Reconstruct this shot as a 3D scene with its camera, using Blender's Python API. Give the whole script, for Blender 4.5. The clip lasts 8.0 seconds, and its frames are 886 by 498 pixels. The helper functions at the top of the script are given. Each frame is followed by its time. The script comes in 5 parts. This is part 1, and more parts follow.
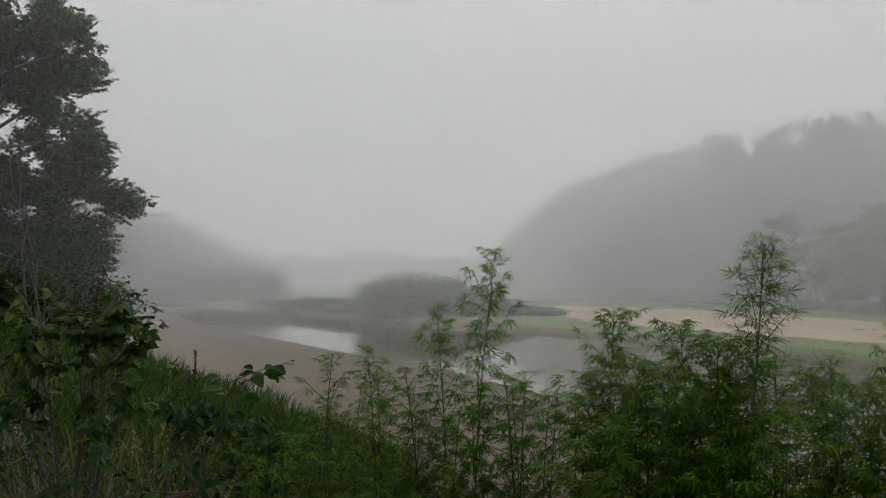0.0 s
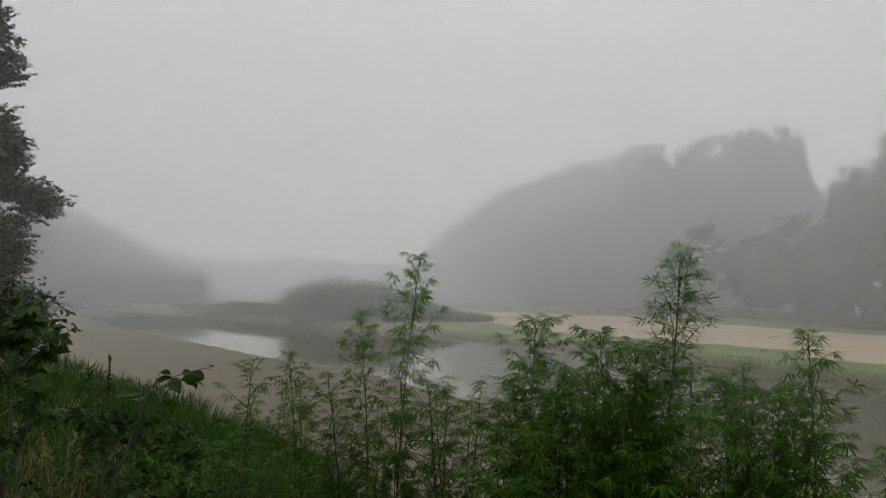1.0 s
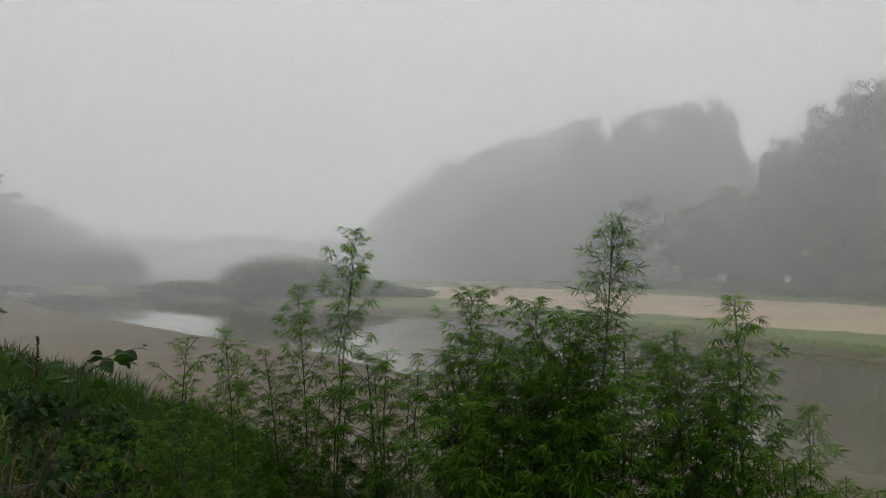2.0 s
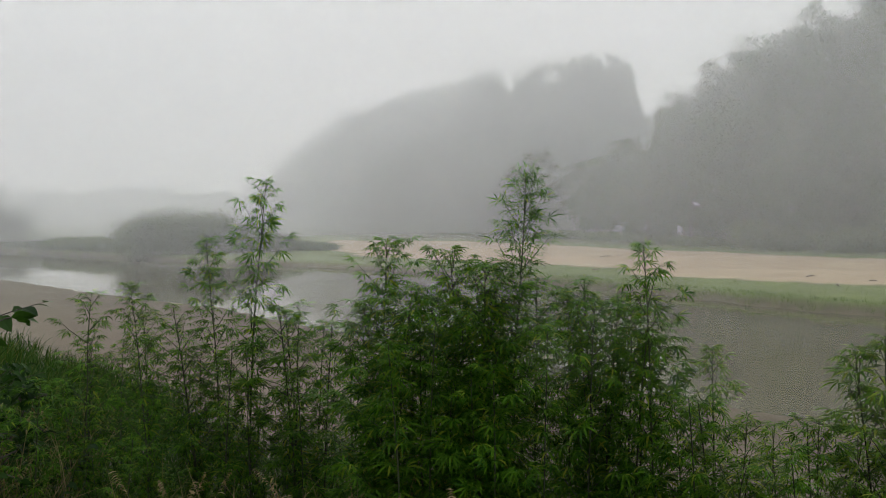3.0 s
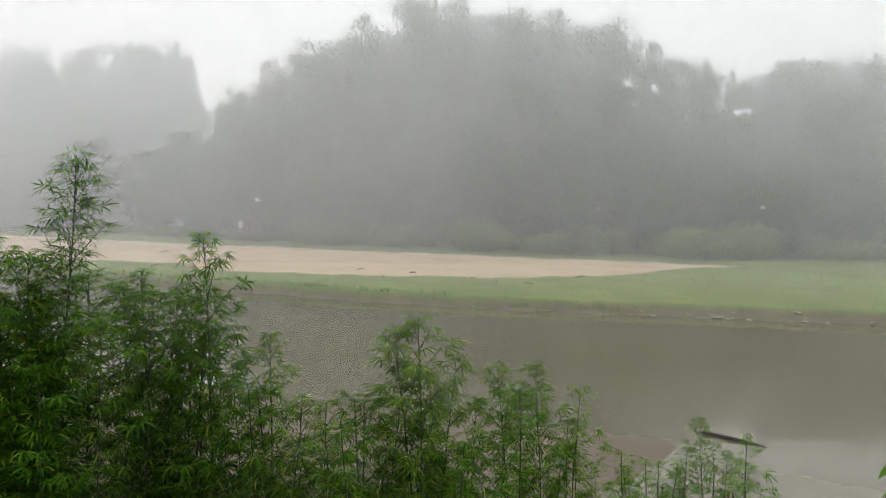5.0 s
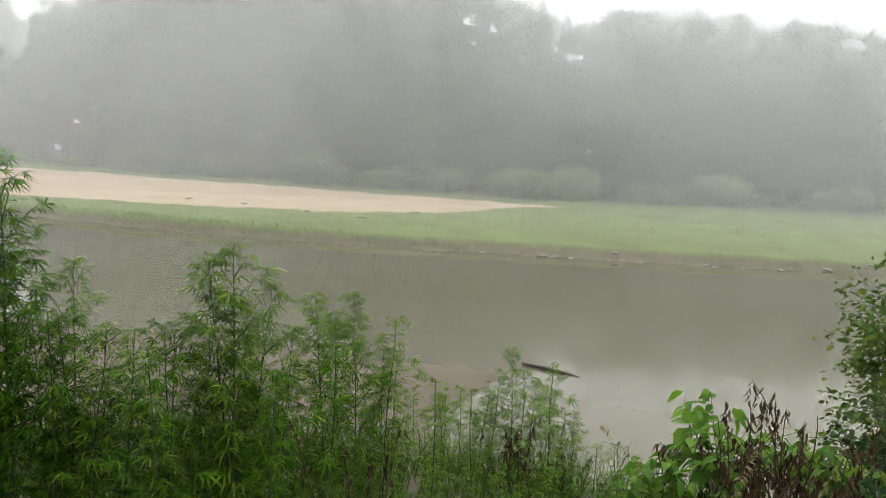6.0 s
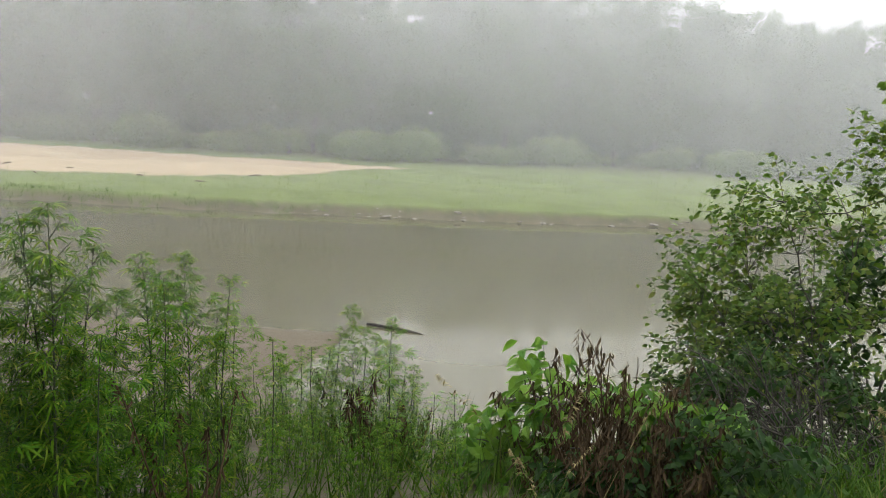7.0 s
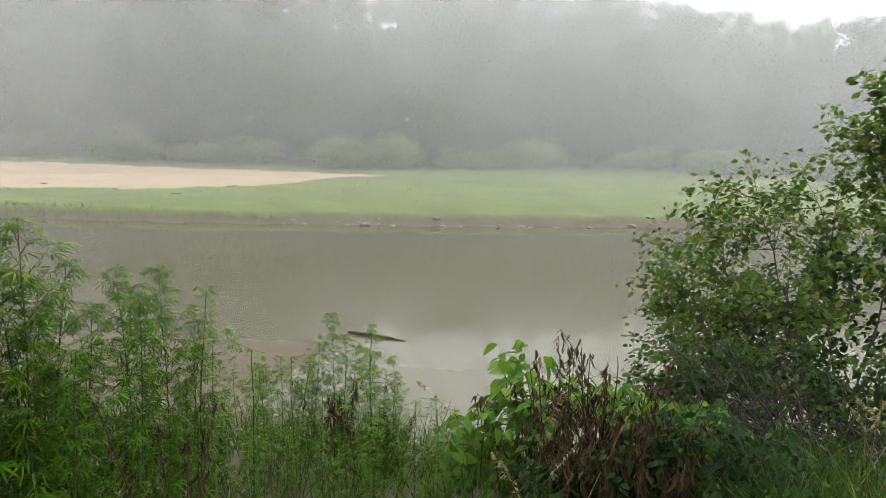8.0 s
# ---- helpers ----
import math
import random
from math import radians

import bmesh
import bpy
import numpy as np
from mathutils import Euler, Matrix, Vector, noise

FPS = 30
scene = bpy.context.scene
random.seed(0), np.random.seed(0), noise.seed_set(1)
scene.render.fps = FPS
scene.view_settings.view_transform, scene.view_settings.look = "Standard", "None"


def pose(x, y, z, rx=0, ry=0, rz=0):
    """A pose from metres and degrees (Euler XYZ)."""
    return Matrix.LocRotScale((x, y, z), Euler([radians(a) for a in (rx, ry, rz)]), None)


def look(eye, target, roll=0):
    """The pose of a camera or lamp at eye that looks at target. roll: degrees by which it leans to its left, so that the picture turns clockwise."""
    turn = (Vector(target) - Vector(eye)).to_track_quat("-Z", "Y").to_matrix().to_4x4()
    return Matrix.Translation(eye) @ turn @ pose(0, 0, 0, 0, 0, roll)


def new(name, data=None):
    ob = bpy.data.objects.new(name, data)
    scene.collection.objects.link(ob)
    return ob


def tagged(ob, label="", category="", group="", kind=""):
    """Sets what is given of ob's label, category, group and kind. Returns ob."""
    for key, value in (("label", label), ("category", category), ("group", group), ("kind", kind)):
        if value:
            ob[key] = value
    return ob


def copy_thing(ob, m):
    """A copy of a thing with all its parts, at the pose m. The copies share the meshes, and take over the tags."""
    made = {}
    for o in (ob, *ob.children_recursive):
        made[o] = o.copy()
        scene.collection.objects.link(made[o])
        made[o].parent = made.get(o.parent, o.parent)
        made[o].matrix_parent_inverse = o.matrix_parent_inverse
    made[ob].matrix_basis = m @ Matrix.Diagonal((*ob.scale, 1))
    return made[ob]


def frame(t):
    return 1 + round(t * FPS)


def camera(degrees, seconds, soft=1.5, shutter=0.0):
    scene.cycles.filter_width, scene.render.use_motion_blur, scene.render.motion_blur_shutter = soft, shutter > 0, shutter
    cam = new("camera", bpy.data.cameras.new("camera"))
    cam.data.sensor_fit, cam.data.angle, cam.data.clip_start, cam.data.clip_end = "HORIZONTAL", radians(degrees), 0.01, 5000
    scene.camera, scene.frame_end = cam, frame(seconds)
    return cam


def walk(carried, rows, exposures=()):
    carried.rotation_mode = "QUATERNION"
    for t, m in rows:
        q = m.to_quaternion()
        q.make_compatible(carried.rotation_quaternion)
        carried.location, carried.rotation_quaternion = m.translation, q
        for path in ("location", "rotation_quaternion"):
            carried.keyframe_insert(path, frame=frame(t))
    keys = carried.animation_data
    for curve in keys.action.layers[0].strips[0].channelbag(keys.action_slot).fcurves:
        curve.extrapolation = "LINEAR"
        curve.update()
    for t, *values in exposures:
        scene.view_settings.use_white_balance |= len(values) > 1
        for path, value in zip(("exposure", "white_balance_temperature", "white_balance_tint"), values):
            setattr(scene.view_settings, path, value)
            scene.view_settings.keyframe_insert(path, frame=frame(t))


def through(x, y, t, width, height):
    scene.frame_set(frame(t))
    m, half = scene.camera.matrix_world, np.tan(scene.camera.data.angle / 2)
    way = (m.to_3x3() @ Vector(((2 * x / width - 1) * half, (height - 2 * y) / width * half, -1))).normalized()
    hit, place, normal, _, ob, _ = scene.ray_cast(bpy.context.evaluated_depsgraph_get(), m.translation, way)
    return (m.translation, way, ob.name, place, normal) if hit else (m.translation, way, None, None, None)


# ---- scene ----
cam = camera(53.8, 8.0, soft=1.0)
# seconds, eye, yaw, pitch, roll
PATH = [
    (0, (-0.001, 0.003, 4.006), 0.12, 1.40, 0.04),
    (0.5, (0.020, 0.011, 3.997), -2.83, 1.72, 0.62),
    (1, (0.023, 0.016, 4.006), -4.52, 1.78, 0.66),
    (1.5, (0.036, 0.009, 4.001), -5.65, 1.22, 0.12),
    (2, (0.048, 0.018, 3.996), -8.40, 0.18, -0.27),
    (2.2, (0.056, 0.069, 3.998), -10.15, -0.65, 0.05),
    (3.3, (-0.035, 0.018, 3.978), -16.25, -3.39, -1.02),
    (3.5, (-0.046, 0.020, 3.980), -17.69, -3.54, -1.09),
    (4, (-0.049, 0.018, 3.972), -25.42, -2.76, -0.63),
    (4.5, (-0.043, -0.008, 3.969), -34.49, -3.43, 0.46),
    (5, (-0.020, -0.011, 3.965), -42.99, -3.18, 0.91),
    (5.2, (0.021, -0.020, 3.970), -44.85, -3.65, 0.60),
    (6.3, (0.019, -0.071, 3.933), -57.31, -8.80, 3.45),
    (6.5, (0.030, -0.077, 3.924), -59.32, -9.83, 2.61),
    (7, (0.039, -0.100, 3.923), -64.29, -8.87, 3.61),
    (7.5, (0.051, -0.102, 3.920), -66.36, -8.65, 2.84),
    (8, (0.051, -0.109, 3.918), -65.59, -8.42, 2.21),
]


def aimed(eye, yaw, pitch, roll):
    """A camera pose from its yaw to the left of +y, its pitch up and its roll."""
    y, p = radians(yaw), radians(pitch)
    way = Vector((-math.sin(y) * math.cos(p), math.cos(y) * math.cos(p), math.sin(p)))
    return look(eye, Vector(eye) + way * 5, roll)


EXPOSURES = [(0.0, -0.30), (1.5, -0.28), (2.2, -0.17), (3.5, 0.26), (4.5, 0.46), (5.2, 0.57), (6.5, 1.0), (8.0, 1.0)]
walk(cam, [(t, aimed(eye, yaw, pitch, roll)) for t, eye, yaw, pitch, roll in PATH], EXPOSURES)

# ---- world, sun, mist ----
world = bpy.data.worlds.new("overcast_sky")
scene.world = world
world.use_nodes = True
wn, wl = world.node_tree.nodes, world.node_tree.links
sky = wn.new("ShaderNodeTexSky")
sky.sky_type, sky.sun_disc = "NISHITA", False
sky.sun_elevation, sky.sun_rotation = radians(30), radians(14)
sky.air_density, sky.dust_density = 1.0, 5.0
cloud = wn.new("ShaderNodeMix")
cloud.data_type = "RGBA"
cloud.inputs["Factor"].default_value = 0.93
wl.new(sky.outputs["Color"], cloud.inputs["A"])
cloud.inputs["B"].default_value = (13.0, 13.2, 13.4, 1)
wl.new(cloud.outputs["Result"], wn["Background"].inputs["Color"])
wn["Background"].inputs["Strength"].default_value = 0.10

sun = new("sun", bpy.data.lights.new("sun", "SUN"))
sun.data.energy, sun.data.angle, sun.data.color = 1.2, radians(20), (1.0, 0.98, 0.95)
sun.matrix_world = look((14.5, 58, 35), (0, 0, 0))

rng = np.random.default_rng(7)


# ---- mesh helpers ----
def mesh_of(name, verts, faces, smooth=False, mats=()):
    """A mesh from arrays; faces is one array or several, each of one size."""
    verts = np.asarray(verts, np.float32)
    groups = faces if isinstance(faces, list) else [faces]
    groups = [np.asarray(g, np.int32) for g in groups if len(g)]
    me = bpy.data.meshes.new(name)
    me.vertices.add(len(verts))
    me.vertices.foreach_set("co", verts.ravel())
    loops = np.concatenate([g.ravel() for g in groups])
    sizes = np.concatenate([np.full(len(g), g.shape[1]) for g in groups])
    me.loops.add(len(loops))
    me.loops.foreach_set("vertex_index", loops)
    me.polygons.add(len(sizes))
    me.polygons.foreach_set("loop_start", np.r_[0, np.cumsum(sizes)[:-1]].astype(np.int32))
    me.polygons.foreach_set("use_smooth", np.full(len(sizes), smooth))
    me.update(calc_edges=True)
    for m in mats:
        me.materials.append(m)
    return me


def part(name, mesh, parent, label=""):
    """Links a mesh as one object under a thing or a part."""
    ob = new(name, mesh)
    ob.parent = parent
    if label:
        ob["label"] = label
    return ob


def thing(name, at, label, category, group="", kind=""):
    ob = new(name)
    ob.location = at
    ob.empty_display_size = 0.1
    return tagged(ob, label, category, group, kind)


def turns(yaw, pitch, roll):
    """Rotation matrices from arrays: roll about x, pitch about y, then yaw about z."""
    cy, sy, cp, sp, cr, sr = np.cos(yaw), np.sin(yaw), np.cos(pitch), np.sin(pitch), np.cos(roll), np.sin(roll)
    z, o = np.zeros_like(cy), np.ones_like(cy)
    rz = np.stack([np.stack([cy, -sy, z], -1), np.stack([sy, cy, z], -1), np.stack([z, z, o], -1)], -2)
    ry = np.stack([np.stack([cp, z, sp], -1), np.stack([z, o, z], -1), np.stack([-sp, z, cp], -1)], -2)
    rx = np.stack([np.stack([o, z, z], -1), np.stack([z, cr, -sr], -1), np.stack([z, sr, cr], -1)], -2)
    return rz @ ry @ rx


def scatter(template, rot, at):
    """Copies of a template (verts, faces) turned by rot (k,3,3, may hold scale) and set at (k,3)."""
    tv, tf = template
    v = np.einsum("kij,nj->kni", rot, tv) + at[:, None, :]
    f = tf[None] + (np.arange(len(at)) * len(tv))[:, None, None]
    return v.reshape(-1, 3), f.reshape(-1, tf.shape[1])


def merge(pieces):
    """Joins pairs of (verts, faces) with faces of one size."""
    vs, fs, n = [], [], 0
    for v, f in pieces:
        if len(v):
            vs.append(v)
            fs.append(f + n)
            n += len(v)
    return np.concatenate(vs), np.concatenate(fs)


def tube(points, radii, sides=6):
    """A tapered tube along points, as quads, with closed tip."""
    p = np.asarray(points, float)
    r = np.asarray(radii, float)
    d = np.gradient(p, axis=0)
    d /= np.linalg.norm(d, axis=1)[:, None] + 1e-9
    ref = np.where(np.abs(d[:, 2:3]) > 0.9, [[1.0, 0, 0]], [[0, 0, 1.0]])
    u = np.cross(d, ref)
    u /= np.linalg.norm(u, axis=1)[:, None] + 1e-9
    w = np.cross(d, u)
    a = np.arange(sides) / sides * 2 * np.pi
    ring = p[:, None] + r[:, None, None] * (np.cos(a)[None, :, None] * u[:, None] + np.sin(a)[None, :, None] * w[:, None])
    n = len(p)
    i, j = np.meshgrid(np.arange(n - 1), np.arange(sides), indexing="ij")
    k = (j + 1) % sides
    f = np.stack([i * sides + j, i * sides + k, (i + 1) * sides + k, (i + 1) * sides + j], -1).reshape(-1, 4)
    return ring.reshape(-1, 3), f


# ---- materials ----
def node_material(name):
    m = bpy.data.materials.new(name)
    m.use_nodes = True
    nt = m.node_tree
    nt.nodes.clear()
    out = nt.nodes.new("ShaderNodeOutputMaterial")
    return m, nt, out


def noise_ramp(nt, scale, colours, detail=6, rough=0.6, coords=None, stops=None):
    tex = nt.nodes.new("ShaderNodeTexNoise")
    tex.inputs["Scale"].default_value, tex.inputs["Detail"].default_value, tex.inputs["Roughness"].default_value = scale, detail, rough
    if coords:
        nt.links.new(coords, tex.inputs["Vector"])
    ramp = nt.nodes.new("ShaderNodeValToRGB")
    stops = stops or [0.3 + 0.4 * i / (len(colours) - 1) for i in range(len(colours))]
    while len(ramp.color_ramp.elements) < len(colours):
        ramp.color_ramp.elements.new(0.5)
    for e, p, c in zip(ramp.color_ramp.elements, stops, colours):
        e.position, e.color = p, (*c, 1)
    nt.links.new(tex.outputs["Fac"], ramp.inputs["Fac"])
    return ramp.outputs["Color"], tex.outputs["Fac"]


def mixed(nt, a, b, fac, mode="MIX"):
    n = nt.nodes.new("ShaderNodeMix")
    n.data_type, n.blend_type = "RGBA", mode
    for sock, val in (("A", a), ("B", b), ("Factor", fac)):
        if isinstance(val, (int, float)):
            n.inputs[sock].default_value = val
        elif isinstance(val, tuple):
            n.inputs[sock].default_value = (*val, 1)
        else:
            nt.links.new(val, n.inputs[sock])
    return n.outputs["Result"]


def leaf_material(name, dark, light, old, gloss=0.45, through=0.35, patch=3.0):
    """Leaves: colour differs from leaf to leaf and from plant to plant, light shines through the blade."""
    m, nt, out = node_material(name)
    geo, info = nt.nodes.new("ShaderNodeNewGeometry"), nt.nodes.new("ShaderNodeObjectInfo")
    ramp = nt.nodes.new("ShaderNodeValToRGB")
    ramp.color_ramp.elements.new(0.9)
    for e, p, c in zip(ramp.color_ramp.elements, (0.0, 0.85, 1.0), (dark, light, old)):
        e.position, e.color = p, (*c, 1)
    nt.links.new(geo.outputs["Random Per Island"], ramp.inputs["Fac"])
    tc = nt.nodes.new("ShaderNodeTexCoord")
    col, fac = noise_ramp(nt, patch, [(0.75, 0.75, 0.75), (1.15, 1.15, 1.1)], coords=tc.outputs["Object"])
    c = mixed(nt, ramp.outputs["Color"], col, 1.0, "MULTIPLY")
    hue = nt.nodes.new("ShaderNodeHueSaturation")
    vary = nt.nodes.new("ShaderNodeMapRange")
    vary.inputs["To Min"].default_value, vary.inputs["To Max"].default_value = 0.85, 1.15
    nt.links.new(info.outputs["Random"], vary.inputs["Value"])
    nt.links.new(vary.outputs["Result"], hue.inputs["Value"])
    nt.links.new(c, hue.inputs["Color"])
    bsdf = nt.nodes.new("ShaderNodeBsdfPrincipled")
    nt.links.new(hue.outputs["Color"], bsdf.inputs["Base Color"])
    bsdf.inputs["Roughness"].default_value = gloss
    bsdf.inputs["Specular IOR Level"].default_value = 0.1
    tr = nt.nodes.new("ShaderNodeBsdfTranslucent")
    warm = mixed(nt, hue.outputs["Color"], (1.15, 1.25, 0.6), 1.0, "MULTIPLY")
    nt.links.new(warm, tr.inputs["Color"])
    mix = nt.nodes.new("ShaderNodeMixShader")
    mix.inputs["Fac"].default_value = through
    nt.links.new(bsdf.outputs[0], mix.inputs[1])
    nt.links.new(tr.outputs[0], mix.inputs[2])
    nt.links.new(mix.outputs[0], out.inputs["Surface"])
    return m


def plain_rough(name, colours, scale, rough=0.85, bump=0.3, fine=8.0):
    m, nt, out = node_material(name)
    tc = nt.nodes.new("ShaderNodeTexCoord")
    col, fac = noise_ramp(nt, scale, colours, coords=tc.outputs["Object"])
    det, f2 = noise_ramp(nt, scale * fine, [(0.7, 0.7, 0.7), (1.2, 1.2, 1.2)], coords=tc.outputs["Object"])
    c = mixed(nt, col, det, 1.0, "MULTIPLY")
    bsdf = nt.nodes.new("ShaderNodeBsdfPrincipled")
    nt.links.new(c, bsdf.inputs["Base Color"])
    bsdf.inputs["Roughness"].default_value = rough
    b = nt.nodes.new("ShaderNodeBump")
    b.inputs["Strength"].default_value, b.inputs["Distance"].default_value = bump, 0.02
    nt.links.new(f2, b.inputs["Height"])
    nt.links.new(b.outputs["Normal"], bsdf.inputs["Normal"])
    nt.links.new(bsdf.outputs[0], out.inputs["Surface"])
    return m


HEMP_DARK = leaf_material("hemp_leaf_dark", (0.014, 0.058, 0.003), (0.070, 0.168, 0.006), (0.17, 0.21, 0.018), 0.55, 0.42)
HEMP_FRESH = leaf_material("hemp_leaf_fresh", (0.020, 0.072, 0.004), (0.098, 0.195, 0.010), (0.24, 0.28, 0.04), 0.5, 0.4)
HEMP_STEM = plain_rough("hemp_stem", [(0.018, 0.032, 0.008), (0.045, 0.055, 0.018)], 14)
FAR_LEAF = leaf_material("far_tree_leaf", (0.040, 0.070, 0.028), (0.056, 0.092, 0.037), (0.07, 0.10, 0.045), 0.8, 0.45)
# grey-green willow, paled further so that some haze sits in the leaf colour
HAZY_WILLOW_LEAF = leaf_material("hazy_willow_leaf", (0.072, 0.108, 0.048), (0.10, 0.138, 0.062), (0.12, 0.15, 0.075), 0.8, 0.45)
PALE_BUSH = leaf_material("pale_bush_leaf", (0.10, 0.145, 0.055), (0.13, 0.18, 0.07), (0.15, 0.19, 0.085), 0.8, 0.45)
TREE_LEAF = leaf_material("tree_leaf", (0.022, 0.044, 0.014), (0.055, 0.090, 0.028), (0.10, 0.10, 0.04), 0.5, 0.3)
# dark leaf; also puts the shade inside shrubs and the large tree into colour
SHRUB_LEAF = leaf_material("shrub_leaf", (0.010, 0.031, 0.006), (0.030, 0.070, 0.013), (0.07, 0.10, 0.025), 0.5, 0.35)
BUSH_LEAF = leaf_material("bush_leaf", (0.010, 0.032, 0.006), (0.038, 0.088, 0.016), (0.13, 0.18, 0.035), 0.45, 0.35)
ROUND_LEAF = leaf_material("round_leaf", (0.042, 0.088, 0.016), (0.115, 0.178, 0.034), (0.20, 0.22, 0.055), 0.5, 0.38)
VINE_LEAF = leaf_material("vine_leaf", (0.060, 0.150, 0.022), (0.165, 0.285, 0.042), (0.25, 0.31, 0.07), 0.4, 0.4)
DEAD_LEAF = leaf_material("dead_leaf", (0.035, 0.024, 0.014), (0.08, 0.054, 0.03), (0.15, 0.11, 0.06), 0.85, 0.15)
GRASS = leaf_material("grass_blade", (0.013, 0.040, 0.005), (0.038, 0.085, 0.011), (0.13, 0.125, 0.04), 0.6, 0.35)
FRESH_GRASS = leaf_material("fresh_grass", (0.020, 0.056, 0.008), (0.062, 0.118, 0.016), (0.15, 0.15, 0.045), 0.5, 0.38)
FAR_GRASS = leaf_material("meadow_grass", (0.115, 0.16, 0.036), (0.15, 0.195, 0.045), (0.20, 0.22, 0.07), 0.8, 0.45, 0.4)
DRY_GRASS = leaf_material("dry_grass", (0.11, 0.09, 0.04), (0.22, 0.18, 0.09), (0.30, 0.25, 0.13), 0.7, 0.3)
BARK = plain_rough("bark", [(0.045, 0.037, 0.03), (0.11, 0.095, 0.08)], 6, 0.9, 0.8)
TWIG = plain_rough("twig", [(0.035, 0.030, 0.023), (0.075, 0.065, 0.05)], 12, 0.85, 0.4)
DARK_TWIG = plain_rough("dark_twig", [(0.025, 0.021, 0.017), (0.055, 0.046, 0.036)], 12, 0.9, 0.4)
PALE_DRIFT = plain_rough("bleached_wood", [(0.16, 0.125, 0.09), (0.25, 0.20, 0.15)], 5, 0.8, 0.6)
WET_LOG = plain_rough("wet_log", [(0.022, 0.019, 0.015), (0.07, 0.058, 0.045)], 9, 0.6, 0.8)


def water_material():
    m, nt, out = node_material("river_water")
    tc = nt.nodes.new("ShaderNodeTexCoord")
    col, fac = noise_ramp(nt, 0.05, [(0.098, 0.090, 0.055), (0.120, 0.110, 0.066)], detail=3, coords=tc.outputs["Object"])
    bsdf = nt.nodes.new("ShaderNodeBsdfPrincipled")
    nt.links.new(col, bsdf.inputs["Base Color"])
    bsdf.inputs["Roughness"].default_value, bsdf.inputs["IOR"].default_value = 0.05, 1.39
    tex = nt.nodes.new("ShaderNodeTexNoise")
    tex.inputs["Scale"].default_value, tex.inputs["Detail"].default_value = 0.9, 4
    b = nt.nodes.new("ShaderNodeBump")
    b.inputs["Strength"].default_value, b.inputs["Distance"].default_value = 0.10, 0.03
    nt.links.new(tc.outputs["Object"], tex.inputs["Vector"])
    nt.links.new(tex.outputs["Fac"], b.inputs["Height"])
    nt.links.new(b.outputs["Normal"], bsdf.inputs["Normal"])
    nt.links.new(bsdf.outputs[0], out.inputs["Surface"])
    return m


def ground_material():
    """Sand where the sheet's sand layer says so, else dark soil with leaf litter."""
    m, nt, out = node_material("river_ground")
    tc, at = nt.nodes.new("ShaderNodeTexCoord"), nt.nodes.new("ShaderNodeAttribute")
    at.attribute_name = "sand"
    sand, f1 = noise_ramp(nt, 0.35, [(0.33, 0.248, 0.16), (0.40, 0.31, 0.205)], coords=tc.outputs["Object"])
    grain, f2 = noise_ramp(nt, 25.0, [(0.82, 0.82, 0.82), (1.12, 1.12, 1.12)], coords=tc.outputs["Object"])
    sand = mixed(nt, sand, grain, 1.0, "MULTIPLY")
    soil, f3 = noise_ramp(nt, 1.8, [(0.035, 0.045, 0.018), (0.08, 0.085, 0.035), (0.12, 0.10, 0.055)], coords=tc.outputs["Object"])
    c = mixed(nt, soil, sand, at.outputs["Fac"])
    wet = nt.nodes.new("ShaderNodeAttribute")
    wet.attribute_name = "wet"
    green = nt.nodes.new("ShaderNodeAttribute")
    green.attribute_name = "turf"
    turf_c, f4 = noise_ramp(nt, 0.5, [(0.10, 0.125, 0.038), (0.135, 0.17, 0.046)], coords=tc.outputs["Object"])
    c = mixed(nt, c, turf_c, green.outputs["Fac"])
    c = mixed(nt, c, (0.098, 0.082, 0.054), wet.outputs["Fac"])
    bsdf = nt.nodes.new("ShaderNodeBsdfPrincipled")
    nt.links.new(c, bsdf.inputs["Base Color"])
    bsdf.inputs["Roughness"].default_value = 0.9
    b = nt.nodes.new("ShaderNodeBump")
    b.inputs["Strength"].default_value, b.inputs["Distance"].default_value = 0.5, 0.04
    nt.links.new(f2, b.inputs["Height"])
    nt.links.new(b.outputs["Normal"], bsdf.inputs["Normal"])
    nt.links.new(bsdf.outputs[0], out.inputs["Surface"])
    return m


# ---- the valley's plan ----
NEAR_SHORE = [(30, -80), (16, -22), (9.5, -4), (8.3, 2.5), (8.6, 5.2), (9.6, 7.0), (11.4, 7.2), (12.6, 8.0), (11.8, 9.8), (9.8, 14.2),
              (5.5, 23), (0.3, 35.2), (-5.2, 43.2), (-9.3, 50.2), (-14.8, 59), (-21, 71), (-29, 88), (-46, 106), (-112, 149), (-330, 276)]
FAR_SHORE = [(110, -90), (62, -28), (46, -8), (36, 5), (30.5, 11.3), (26.6, 17), (23.2, 22), (20.5, 26.8), (18.8, 31.5), (16.4, 38.5),
             (12.5, 48), (6, 57), (0, 62.5), (-5, 69), (-12, 79), (-24, 95), (-60, 120), (-140, 170), (-360, 300)]
BANK_TOE = [(30, -82), (15.6, -22), (9.0, -4), (7.9, 2.5), (7.4, 5), (5.2, 8.2), (1.8, 12.6), (-5, 26), (-11.5, 34), (-24, 47), (-60, 74), (-120, 112), (-340, 240)]
SAND_EDGE = [(21, 42), (19.6, 39.5), (23.6, 32.6), (26, 30), (30, 26.2), (33, 25), (45.5, 23.8), (42.0, 29.5), (39, 34), (38, 39), (34.3, 46),
             (28, 60), (22.2, 74), (11, 84), (8, 72), (10, 60), (15, 52)]


